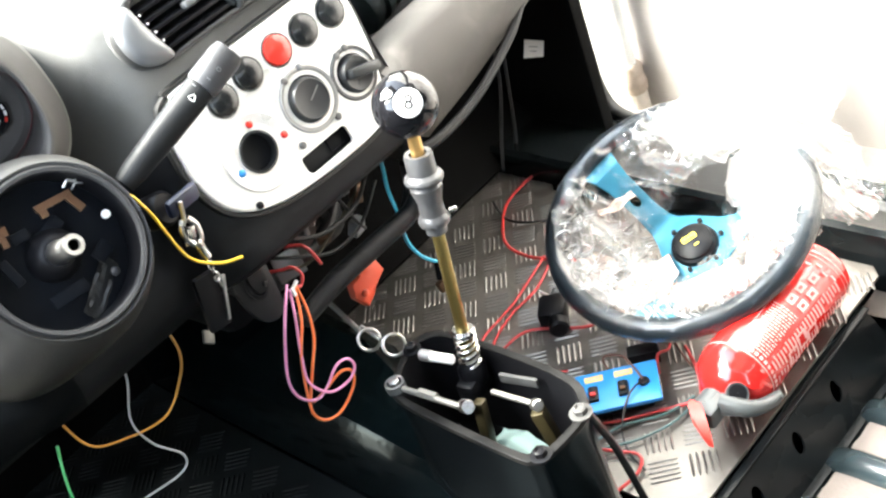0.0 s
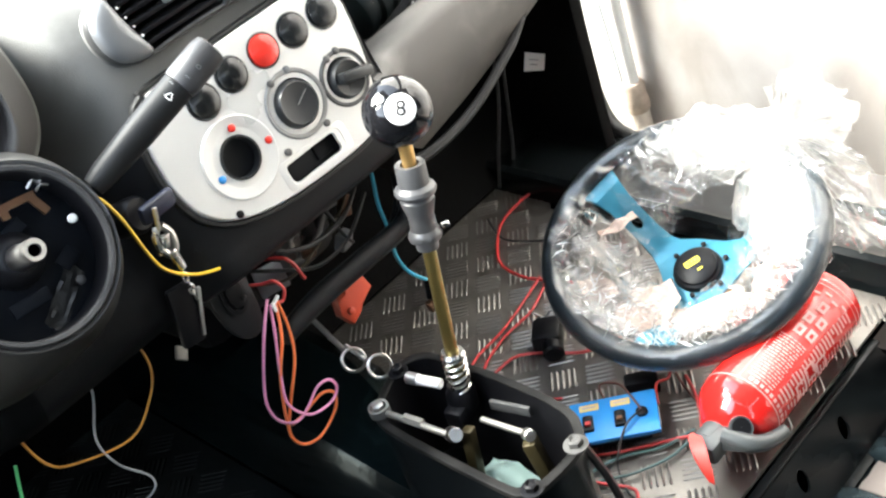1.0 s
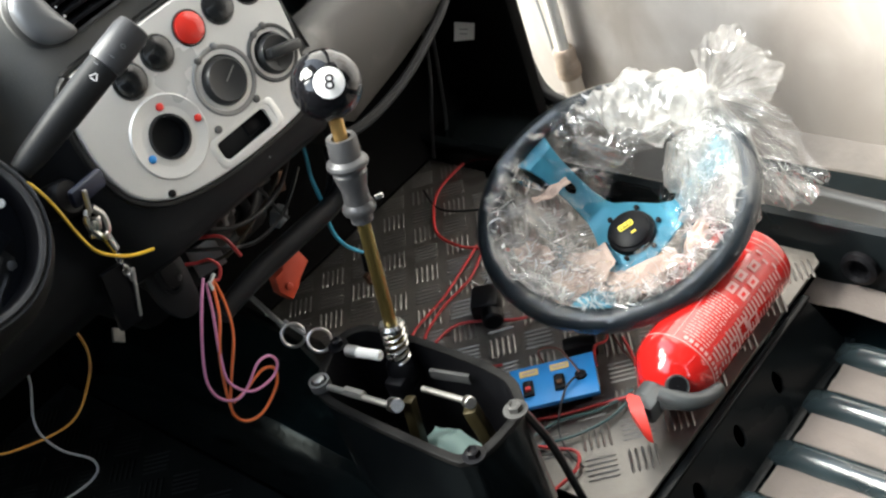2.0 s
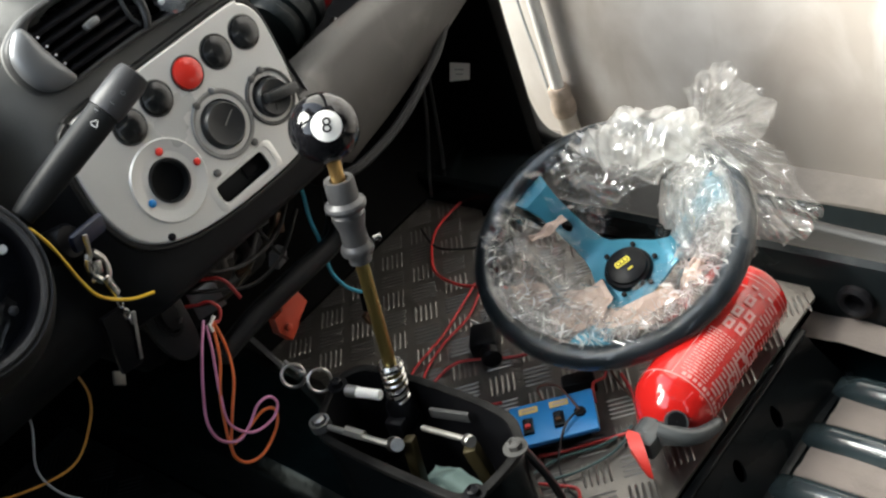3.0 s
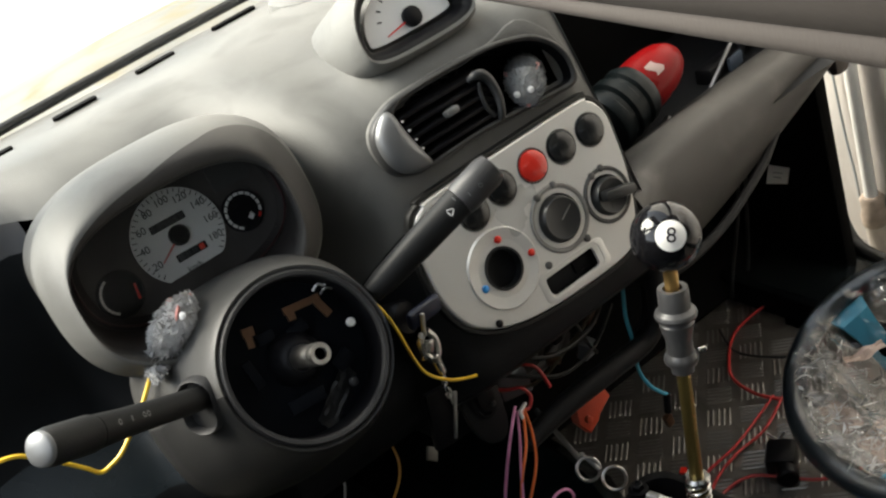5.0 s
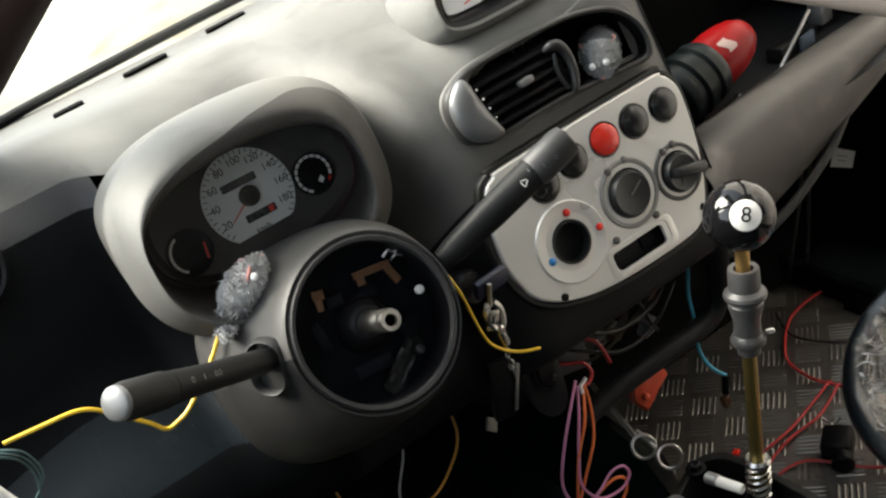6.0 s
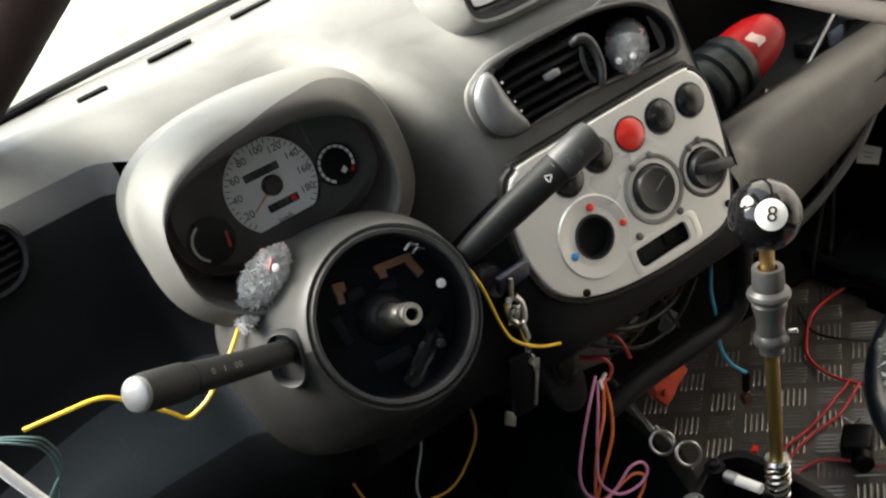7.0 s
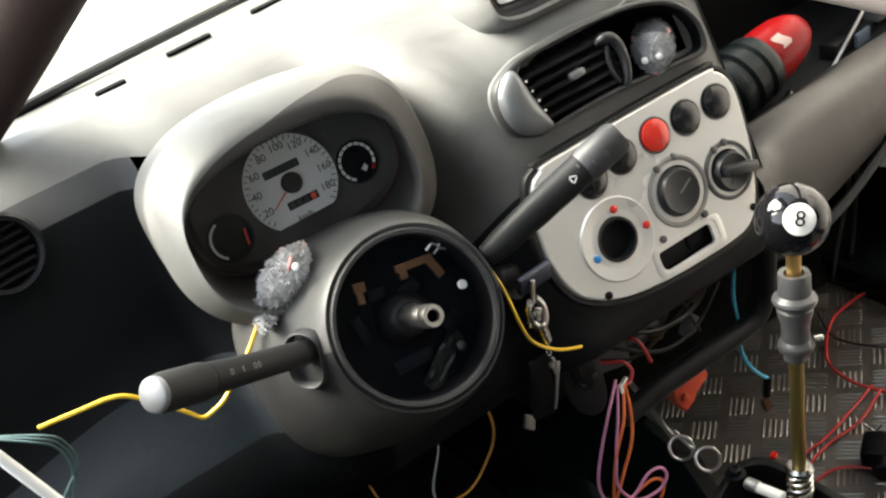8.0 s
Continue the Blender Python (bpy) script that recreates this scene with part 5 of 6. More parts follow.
for nm, mt, lab, q in (("web", FILM, "", (92, 335, .052, .157, -.068, .010, 11, 1.35, .006)),
                       ("web", FILM, "", (100, 262, .070, .156, -.050, .012, 23, 1.5, .004)),
                       ("web", FILM, "crumpled web", (118, 215, .090, .156, -.030, .013, 31, 1.6, .006)),
                       ("web", FILM_DRAPE, "bright crinkled edge", (150, 348, .132, .158, -.022, .008, 83, 1.8, .0, 16)),
                       ("web", FILM, "", (92, 40, .062, .160, -.056, .010, 59, .8, .004)),
                       ("drape", FILM, "clear drape beside the open gap", (62, 14, .070, .150, -.050, .016, 71, .7, -.006)),
                       ("drape", FILM_WHITE, "bunched white film", (-16, -86, .070, .160, -.050, .010, 91, 1.1, -.010)),
                       ("drape", FILM_THICK, "bunched white film", (-22, -80, .078, .150, -.030, .016, 97, 1.4, -.012))):
    clear_parts.append(part(nm, web(*q), mt, film, lab, smooth=False))

def creases(count, a0, a1, r0, r1, seed):
    """Thin tapering white slivers at all angles: sharp folds with their glints in the colour."""
    rng = random.Random(seed)
    bm = bmesh.new()
    for _ in range(count):
        a, r = radians(rng.uniform(a0, a1)), r0 + (r1 - r0) * rng.random() ** .7
        z = -.050 + .064 * ease(.06, .158, r)
        turn = a + rng.gauss(0, .9)
        d = Vector((math.cos(turn), math.sin(turn), rng.uniform(-.3, .3))).normalized()
        side = d.cross(Vector((0, 0, 1))).normalized()
        side = (side * math.cos(rng.uniform(-1, 1)) + Vector((0, 0, 1)) * rng.uniform(-.7, .7)).normalized()
        L, w, bow = rng.uniform(.006, .024), rng.uniform(.0006, .0030), rng.uniform(-.25, .25)
        c = Vector((r * math.cos(a), r * math.sin(a), z + rng.uniform(0, .008)))
        left, right = [], []
        for k in range(5):
            u = k / 4
            p = c + d * (L * (u - .5)) + side * (bow * L * 4 * u * (1 - u))
            h = w * (.12 + 4 * u * (1 - u)) * .5 * (1 + .5 * rng.uniform(-1, 1))
            left.append(bm.verts.new(WM @ (p + side * h)))
            right.append(bm.verts.new(WM @ (p - side * h)))
        for k in range(4):
            bm.faces.new((left[k], left[k + 1], right[k + 1], right[k]))
    return bm


for q in ((300, 96, 345, .075, .156, 5), (130, 180, 345, .135, .158, 6), (110, -95, 50, .105, .160, 9)):
    clear_parts.append(part("creases", creases(*q), FILM_GLINT, film, "white slivers for sharp creases and their glints", smooth=False))

# white roll of film along the rim, towards the knot
KNOT = Vector((.917, .666, .186))


def roll(a0, a1, r, fat, seed, lift=.010):
    rows = []
    for v in np.linspace(0, 1, 74):
        a = radians(a0 + (a1 - a0) * v)
        w = fat * (.45 + .55 * ease(0, .45, v)) * (1 - .25 * ease(.85, 1, v))
        row = []
        for b in np.linspace(radians(-35), radians(215), 26):
            n = Vector((math.cos(b) * math.cos(a), math.cos(b) * math.sin(a), math.sin(b)))
            p = WM @ (Vector((r * math.cos(a), r * math.sin(a), lift * v)) + n * w * (1 + .22 * noise.noise((v * 9, b * 1.3, seed))))
            row.append(crinkled(p, (WM.to_3x3() @ n).normalized(), seed, 1.3))
        rows.append(row)
    return loft(rows, False)


for nm, mt, q in (("roll", FILM_DRAPE, (52, -20, .150, .018, 41)), ("roll", FILM_WHITE, (42, -24, .146, .022, 47))):
    clear_parts.append(part(nm, roll(*q), mt, film, "bunched white roll of film over the rim", smooth=False))


def fan(pts, seed, amp=.010, bulge=.0, rag=.12, streaks=1.0):
    """A sheet pulled together at the knot, its folds running from the knot to the hem."""
    hem = smooth_path(pts, 22)
    mid = hem[len(hem) // 2] - KNOT
    n = (hem[-1] - hem[0]).cross(mid).normalized()
    rows = []
    for i in range(36):
        u = .03 + .97 * i / 35
        row = []
        for j, p in enumerate(hem):
            v = j / (len(hem) - 1)
            w = v * 9 * streaks + .5 * noise.noise((v * 5, u * 3, seed + 2))
            fold = ridge(w, u * .9, seed) + .45 * ridge(w * 2.6, u * 1.6, seed + 4)
            q = KNOT + (p - KNOT) * u * (1 + rag * noise.noise((v * 8, seed, 1)) * u)
            q += n * (bulge * 4 * u * (1 - u) + amp * (.15 + .85 * u) * fold)
            row.append(crinkled(q, n, seed, .2 + 1.1 * u))
        rows.append(row)
    return loft(rows, False)


SHEETS = (("drape", FILM_DRAPE, ((.944, .704, .188), (.930, .760, .187), (.905, .789, .182), (.874, .795, .173), (.863, .752, .162), (.872, .708, .160)), 5, .007, .012, .1, 1.2),
          ("drape", FILM_THICK, ((.950, .700, .180), (.935, .770, .176), (.895, .812, .168), (.850, .822, .150), (.845, .760, .140)), 7, .008, .014, .12, 1.3),
          ("drape", FILM_THICK, ((.872, .694, .150), (.838, .676, .132), (.812, .640, .116), (.806, .602, .112), (.831, .580, .122), (.885, .590, .144)), 11, .008, .014, .08, 1.5),
          ("drape", FILM_DRAPE, ((.868, .690, .135), (.845, .670, .110), (.822, .630, .098), (.840, .596, .108), (.890, .600, .130), (.915, .620, .150)), 13, .009, .010, .12, 1.4),
          ("tuft", FILM_THICK, ((.938, .690, .222), (.953, .671, .238), (.966, .655, .240), (.968, .631, .217), (.967, .609, .196), (.944, .611, .169)), 17, .009, .0, .22, .9),
          ("tuft", FILM, ((.945, .665, .236), (.958, .640, .226), (.960, .615, .204), (.950, .600, .180)), 19, .011, .008, .25, .8),
          ("tuft", FILM_THICK, ((.960, .640, .170), (.930, .590, .150), (.927, .576, .134), (.916, .549, .098), (.890, .568, .082), (.883, .594, .095)), 23, .010, .004, .2, 1.0),
          ("tuft", FILM, ((.945, .625, .175), (.920, .585, .145), (.905, .555, .105), (.880, .570, .090), (.868, .590, .095)), 29, .010, .012, .22, .9))
clear_parts += [part(nm, fan(*q), mt, film, "white gathered film" if mt is FILM_DRAPE else "", smooth=False) for nm, mt, *q in SHEETS]
part("knot", lathe([(.004, -.012), (.011, -.006), (.013, 0), (.010, .007), (.004, .012)], axis(KNOT, KNOT + Vector((.5, -.4, .6))), 14), FILM_DRAPE, film, "twisted knot")
for ob in clear_parts:
    ob.visible_shadow = False

PAPER = material("pinkish_packing_paper", (.40, .31, .265), .85, var=.12, scale=90, bump=.3)
for k, (cx, cy, w, h, rot, z) in enumerate(((.748, .742, .050, .036, 30, .062), (.735, .792, .030, .018, 70, .080), (.722, .706, .036, .030, -10, .056), (.800, .806, .022, .011, -25, .118), (.752, .672, .046, .018, -35, .072), (.800, .628, .022, .010, 10, .096))):
    sh = loft([[crumple(Matrix.Translation((cx, cy, z)) @ pose(0, 0, 0, 4 * k - 8, 6 - 3 * k, rot) @ Vector((u * w, v * h * (1 - .4 * abs(u)), .008 * noise.noise((u * 1.5, v * 1.5, k)))), .005, 28, k) for u in np.linspace(-1, 1, 12)] for v in np.linspace(-1, 1, 9)], False)
    solo("packing_paper", sh, PAPER, "torn pinkish packing paper inside the film", "paper", "packing paper", smooth=False)

# ---------------------------------------------------------------- fire extinguisher
ex = thing("fire_extinguisher", (.755, .592, .0), "red fire extinguisher with white print lying on the tread plate", "fire extinguisher")
EY, EZ, ER = .592, .0425, .0405
EM = axis((.672, EY, EZ), (.85, EY + .003, EZ))
part("cylinder", lathe([(.012, -.030), (.016, -.029), (.024, -.022), (.033, -.012), (.0385, -.002), (ER, .010), (ER, .168), (.0395, .173), (.036, .177), (.034, .1765)], EM, 48), EXT_RED, ex, "glossy red cylinder")


def on_cyl(x0, x1, a0, a1, r=ER + .0003):
    n = max(2, int(abs(a1 - a0) / 6) + 1)
    return loft([[(x, EY + r * math.cos(radians(a)), EZ + r * math.sin(radians(a))) for a in np.linspace(a0, a1, n)] for x in (x0, x1)], False)


PRINT = material("faded_white_print", (.62, .30, .28), .4, var=.12, bump=.02)
lab = part("label", on_cyl(.6815, .6828, 20, 250), PRINT, ex, "white printed label", smooth=True)
part("label_rule", on_cyl(.8335, .8345, 20, 250), PRINT, lab)
part("label_rule", on_cyl(.683, .834, 95, 96.2), PRINT, lab)
part("label_rule", on_cyl(.828, .8287, 20, 250), PRINT, lab)
random.seed(5)
for k in range(17):
    x = .692 + .0037 * k
    a = 101 + random.uniform(0, 2)
    while a < 140:
        w = random.uniform(3, 10)
        part("text_bar", on_cyl(x, x + .0014, a, min(a + w, 142)), PRINT, lab)
        a += w + 1.6
for k in range(24):
    x = .693 + .0054 * k
    a = 150 + random.uniform(-2, 2)
    part("text_bar", on_cyl(x, x + .0026, a, a + random.uniform(9, 22)), PRINT, lab)
    part("text_bar", on_cyl(x, x + .0018, a + 26, a + random.uniform(34, 44)), PRINT, lab)
for x, a in ((.760, 112), (.778, 112), (.762, 130), (.781, 130), (.797, 118)):
    part("pictogram", on_cyl(x, x + .0125, a, a + 13), PRINT, lab)
    part("pictogram_mark", on_cyl(x + .003, x + .0085, a + 4, a + 9, ER + .0006), EXT_RED, lab)
for k in range(4):
    part("text_bar", on_cyl(.815 + .0045 * (k % 2), .8175 + .0045 * (k % 2), 100 + 14 * k, 110 + 14 * k), PRINT, lab)
for k in range(10):
    part("text_bar", on_cyl(.6855, .6895, 108 + 8.5 * k, 113.5 + 8.5 * k), PRINT, lab)
for x, a in ((.716, 165), (.735, 158), (.752, 166)):
    part("ring_print", join(on_cyl(x, x + .003, a, a + 22), on_cyl(x + .014, x + .017, a, a + 22), on_cyl(x, x + .017, a, a + 3), on_cyl(x, x + .017, a + 19, a + 22)), PRINT, lab)
part("valve_body", join(rod((.652, EY, EZ), (.622, EY, EZ), .016, 20), box(.034, .026, .022, pose(.628, EY - .004, EZ + .004), .005), box(.020, .034, .012, pose(.636, EY - .018, EZ + .006, 0, 0, 20), .004)), EXT_VALVE, ex, "dark grey plastic valve")
part("carry_handle", tube([(.634, EY - .012, EZ + .012), (.640, EY - .034, EZ + .006), (.652, EY - .043, EZ + .0), (.668, EY - .046, EZ - .006), (.680, EY - .046, EZ - .010)], .006, 10, radii=(.009, .009, .008, .007, .006)), EXT_VALVE, ex, "dark grey carrying handle")
part("gauge", join(lathe([(.011, 0), (.012, .003), (.011, .006), (.009, .0055)], axis((.648, EY - .022, EZ + .012), (.630, EY - .060, EZ + .055)), 24)), EXT_VALVE, ex, "round gauge bezel")
part("gauge_face", lathe([(.009, 0), (.0005, .0004)], axis((.6465, EY - .0258, EZ + .0168), (.628, EY - .064, EZ + .060)), 24, False), BLACK, ex)
part("collar", lathe([(.014, 0), (.018, .002), (.018, .006), (.014, .008)], axis((.650, EY, EZ), (.66, EY, EZ)), 24), WHITE, ex, "white neck ring")
part("trigger", loft([[(x, y + w, z - h), (x, y + w, z + h), (x, y - w, z + h), (x, y - w, z - h)] for x, y, z, w, h in ((.617, EY + .003, EZ + .018, .006, .004), (.609, EY - .003, EZ + .019, .009, .005), (.600, EY - .012, EZ + .015, .009, .005), (.593, EY - .022, EZ + .008, .006, .004), (.589, EY - .028, EZ + .003, .003, .003))], True, True), material("matt_red_lever", (.55, .03, .022), .5, var=.15), ex, "red trigger lever")

# ---------------------------------------------------------------- blue switch box
sb = thing("switch_box", (.6275, .7065, .0), "bright blue switch box with beige labels and loose wires", "switch box")
BX = basis((.6275, .7065, .004), (.66, -.75, 0), (.62, .78, 0))
part("case", box(.088, .058, .006, BX @ Matrix.Translation((0, 0, .021)), .0015), BLUE, sb, "blue plastic lid")
part("base", box(.066, .038, .020, BX @ Matrix.Translation((0, .006, .008)), .0015), BLACK, sb, "dark base")
for x, y in ((-.024, .018), (.008, .018)):
    part("sticker", plate(rounded(.020, .009, .001), .0005, BX @ Matrix.Translation((x, y, .0243))), material("beige_sticker", (.58, .42, .16), .6) if x < 0 else bpy.data.materials["beige_sticker"], sb, "beige sticker")
    part("sticker_bar", box(.014, .0025, .0004, BX @ Matrix.Translation((x, y, .0249))), PAPER, sb, smooth=False)
    part("rocker_switch", join(box(.011, .020, .004, BX @ Matrix.Translation((x - .002, -.006, .026)), .001), box(.007, .008, .005, BX @ pose(x - .002, -.002, .028, 14, 0, 0), .001)), BLACK, sb, "black rocker switch")
    part("switch_tip", box(.006, .006, .003, BX @ pose(x - .002, -.009, .0295, -10, 0, 0), .0008), COPPER if x > 0 else W_RED, sb)
part("grommet", lathe([(.006, 0), (.006, .003), (.003, .004)], BX @ Matrix.Translation((.028, -.002, .024)), 16), BLACK, sb)

# ---------------------------------------------------------------- cables on the floor
F = .006
wire("red_cable", [(.96, 1.04, .02), (.925, 1.072, F), (.863, 1.067, F), (.81, 1.03, F), (.79, 1.002, F), (.784, .965, F), (.79, .935, F), (.80, .90, F)], .0028, W_RED, "red cable looping over the tread plate")
wire("red_cable", [(.792, .945, F), (.75, .935, F), (.70, .925, F), (.645, .922, F), (.61, .90, .012), (.575, .86, .03)], .0024, W_RED, "red cable looping over the tread plate")
wire("red_cable", [(.79, .93, F + .004), (.74, .915, F), (.69, .915, F), (.645, .905, F), (.60, .87, .02)], .0024, W_RED, "red cable looping over the tread plate")
wire("red_cable", [(.575, .84, .06), (.62, .885, F), (.672, .878, F), (.706, .815, F), (.74, .79, F), (.78, .77, F)], .0026, W_RED, "red cable looping over the tread plate")
wire("red_cable", [(.55, .76, .05), (.585, .80, F), (.62, .81, F), (.64, .79, F)], .0022, W_RED, "red cable looping over the tread plate")
wire("red_cable", [(.545, .72, .03), (.587, .713, F), (.61, .685, F), (.65, .644, F), (.664, .632, F), (.70, .66, F), (.724, .69, F)], .0026, W_RED, "red cable looping over the tread plate")
wire("red_cable", [(.54, .735, .02), (.557, .71, F), (.566, .675, F), (.573, .647, F), (.555, .635, F), (.523, .64, F)], .0024, W_RED, "dark red cable beside the switch box")
wire("red_cable", [tuple(BX @ Vector((.044, .020, .01))), (.69, .70, .02), (.715, .705, F), (.74, .72, F)], .0022, W_RED, "red cable from the switch box")
wire("brown_cable", [tuple(BX @ Vector((-.006, .030, .014))), (.655, .745, .03), (.662, .725, .035), (.655, .705, .034), tuple(BX @ Vector((.028, -.002, .028)))], .0015, material("brown_cable", (.10, .04, .03), .5), "thin brown lead on the switch box")
wire("black_cable", [tuple(BX @ Vector((.028, -.002, .028))), tuple(BX @ Vector((.012, -.020, .030))), tuple(BX @ Vector((-.002, -.040, .012))), (.585, .675, F), (.57, .655, F), (.56, .63, F)], .0016, W_BLACK, "thin black lead over the switch box")
wire("grey_cable", [(.665, .64, F), (.63, .655, F), (.60, .685, F), (.57, .70, F), (.54, .715, .012)], .0022, material("teal_cable", (.06, .11, .11), .5), "dim teal cable on the tread plate")
wire("grey_cable", [(.66, .635, F), (.625, .64, F), (.59, .66, F), (.56, .69, F), (.53, .70, .01)], .002, bpy.data.materials["teal_cable"], "dim teal cable on the tread plate")
wire("brown_cable", [(.745, .73, F), (.715, .69, F), (.695, .655, F), (.675, .625, F)], .0018, bpy.data.materials["brown_cable"], "brown lead by the extinguisher")
wire("black_cable", [(.86, 1.09, F), (.835, 1.04, F), (.85, .99, F), (.88, .95, F)], .0022, W_BLACK, "black cable on the tread plate")
wire("black_cable", [(.488, .598, .175), (.496, .588, .13), (.502, .582, .07), (.510, .580, .0), (.515, .59, -.02)], .005, W_BLACK, "thick black cable beside the gear housing")
rad = thing("relay", (.70, .86, .0), "black relay with cables under the wheel", "relay")
part("can", join(box(.040, .034, .026, pose(.708, .862, .013, 0, 0, 35), .006), rod((.70, .85, .012), (.685, .835, .012), .012, 14)), BLACK, rad)
rad2 = thing("connector_block", (.69, .715, .0), "black connector block on the tread plate", "connector")
part("block", box(.036, .020, .020, pose(.692, .722, .010, 0, 0, -48), .004), BLACK, rad2)
part("spring_clip", tube([(.735, .905, .006), (.728, .898, .016), (.735, .892, .006), (.742, .886, .014)], .0014, 6), GREY_STEEL, rad)

# spare connector dangling on a blue wire
wire("blue_cable", [(.578, .875, .335), (.578, .880, .310), (.577, .885, .284), (.577, .885, .254), (.574, .885, .222), (.581, .885, .197), (.592, .885, .180), (.599, .885, .172)], .0026, W_BLUE, "light blue cable hanging from the dash")
plug = thing("cable_plug", (.606, .89, .15), "black sleeve and brown connector on the blue cable end", "connector")
part("sleeve", rod((.599, .885, .173), (.5955, .887, .150), .0042, 10), BLACK, plug)
part("terminal", box(.009, .007, .013, pose(.5935, .887, .141, 0, -8, 0), .001), COPPER, plug)
solo("floor_cap", box(.010, .008, .004, pose(.640, .95, .003, 0, 0, 30), .001), RED, "small red plastic stopper on the floor", "stopper")

# orange bracket
ob = thing("plastic_bracket", (.525, .92, .19), "orange plastic bracket hanging below the dash", "bracket")
OM = basis((.530, .930, .188), (1, 0, 0), (0, .25, .97))
part("body", plate([(-.021, -.007), (-.017, .008), (-.005, .009), (-.003, .014), (.007, .023), (.021, .020), (.025, -.003), (.006, -.012), (.001, -.017), (-.013, -.023)], .012, OM, bevel=.002), ORANGE, ob, auto=30)
part("lug", lathe([(.004, 0), (.004, .004), (.002, .005)], OM @ Matrix.Translation((-.010, -.008, .012)), 12), ORANGE, ob)

# looped leads under the dash
wire("orange_cable", [(.427, .865, .290), (.425, .862, .262), (.414, .855, .235), (.392, .852, .205), (.375, .85, .178), (.380, .848, .158), (.400, .848, .150), (.425, .85, .160), (.432, .85, .176), (.420, .85, .186), (.395, .85, .182), (.380, .85, .182)], .0019, W_ORANGE, "orange lead looped under the dash")
wire("orange_cable", [(.424, .862, .290), (.410, .853, .262), (.392, .85, .235), (.380, .85, .200), (.374, .85, .172)], .0019, W_ORANGE, "orange lead looped under the dash")
wire("pink_cable", [(.418, .862, .298), (.398, .852, .282), (.380, .85, .252), (.368, .85, .222), (.370, .85, .198), (.384, .848, .183), (.400, .848, .186), (.418, .848, .197), (.432, .848, .194), (.436, .848, .181), (.424, .848, .172), (.400, .848, .178), (.385, .848, .205), (.392, .85, .235), (.408, .856, .270), (.418, .862, .292)], .0018, W_PINK, "pink lead looped under the dash")
solo("cable_tie", join(box(.012, .003, .003, pose(.424, .862, .291, 0, -30, 0), .0008), box(.003, .003, .010, pose(.420, .860, .288), .0008)), WHITE, "white cable tie on the looped leads", "cable tie")
wire("red_cable", [(.405, .90, .31), (.428, .885, .300), (.437, .875, .300), (.441, .87, .290), (.434, .868, .282), (.428, .866, .286)], .0022, W_RED, "red lead under the dash")
wire("red_cable", [(.44, .92, .305), (.462, .90, .300), (.470, .892, .292), (.474, .888, .270)], .0024, W_RED, "red lead under the dash")
wire("yellow_cable", [(.318, .838, .485), (.323, .838, .477), (.328, .836, .456), (.333, .836, .42), (.340, .836, .399), (.360, .838, .379), (.381, .838, .369)], .0019, W_YELLOW, "yellow lead across the column side")
wire("yellow_cable", [(.165, .872, .540), (.151, .871, .519), (.135, .871, .501), (.121, .871, .489), (.107, .871, .478), (.096, .871, .474), (.087, .871, .474), (.078, .871, .486), (.055, .871, .513), (.040, .871, .524), (.016, .873, .527), (-.012, .876, .529)], .0022, W_YELLOW, "yellow lead behind the light stalk")
wire("grey_cable", [(.262, .905, .33), (.256, .90, .309), (.239, .90, .273), (.244, .90, .238), (.262, .90, .204), (.249, .90, .190), (.191, .90, .200), (.15, .92, .17), (.12, .95, .10)], .0015, W_GREY, "grey lead hanging in the driver's footwell")
wire("yellow_cable", [(.312, .905, .32), (.310, .90, .295), (.297, .90, .272), (.265, .90, .251), (.215, .90, .268), (.195, .90, .288), (.188, .905, .33)], .0016, material("ochre_cable", (.40, .19, .03), .5), "ochre lead hanging below the column")
wire("green_cable", [(.175, .90, .305), (.160, .89, .27), (.15, .88, .22), (.145, .88, .16)], .0018, W_GREEN, "green lead in the driver's footwell")
for k in range(3):
    wire("teal_cable", [(-.05, .87, .55), (-.020 + .004 * k, .85, .537), (-.008 + .003 * k, .85, .524), (-.006 + .002 * k, .85, .505), (-.014 - .004 * k, .85, .484), (-.03, .86, .45)], .0012, bpy.data.materials["teal_cable"], "thin teal lead by the fuse box")

# ---------------------------------------------------------------- keys on the column
keys = thing("key_bunch", (.35, .85, .32), "key ring with steel clasp and black leather fob at the ignition", "keys")
part("ignition_barrel", lathe([(.015, -.02), (.016, 0), (.013, .004), (.003, .005)], axis((.352, .868, .437), (.362, .842, .445)), 24), BLACK, column, "black ignition barrel")
part("key_head", box(.036, .008, .017, pose(.364, .853, .441, 10, 4, 10), .0038), material("blue_key_head", (.012, .016, .036), .45), keys, "dark blue key head")
part("clasp", join(tube([(.352, .845, .430), (.346, .843, .424), (.346, .843, .414), (.352, .843, .404), (.358, .843, .408), (.360, .844, .420), (.356, .845, .430)], .0032, 8), rod((.353, .843, .408), (.354, .843, .388), .0046, 10), rod((.342, .843, .412), (.350, .843, .409), .0026, 8), rod((.352, .843, .428), (.358, .845, .446), .0022, 8), box(.008, .004, .012, pose(.352, .842, .418, 0, 20, 0), .0015)), STEEL, keys, "bright swivel clasp")
for k in range(5):
    part("chain_link", tube([(.3535 + .003 * math.cos(a) * (1 if k % 2 else .5), .843 + .003 * math.cos(a) * (.4 if k % 2 else 1), .386 - .0062 * k + .0045 * math.sin(a)) for a in np.linspace(0, 2 * math.pi, 9)[:-1]], .001, 5, 2, True), STEEL, keys)
part("fob", box(.022, .007, .056, pose(.340, .848, .348, 0, 9, 0), .003), BLACK, keys, "black leather fob")
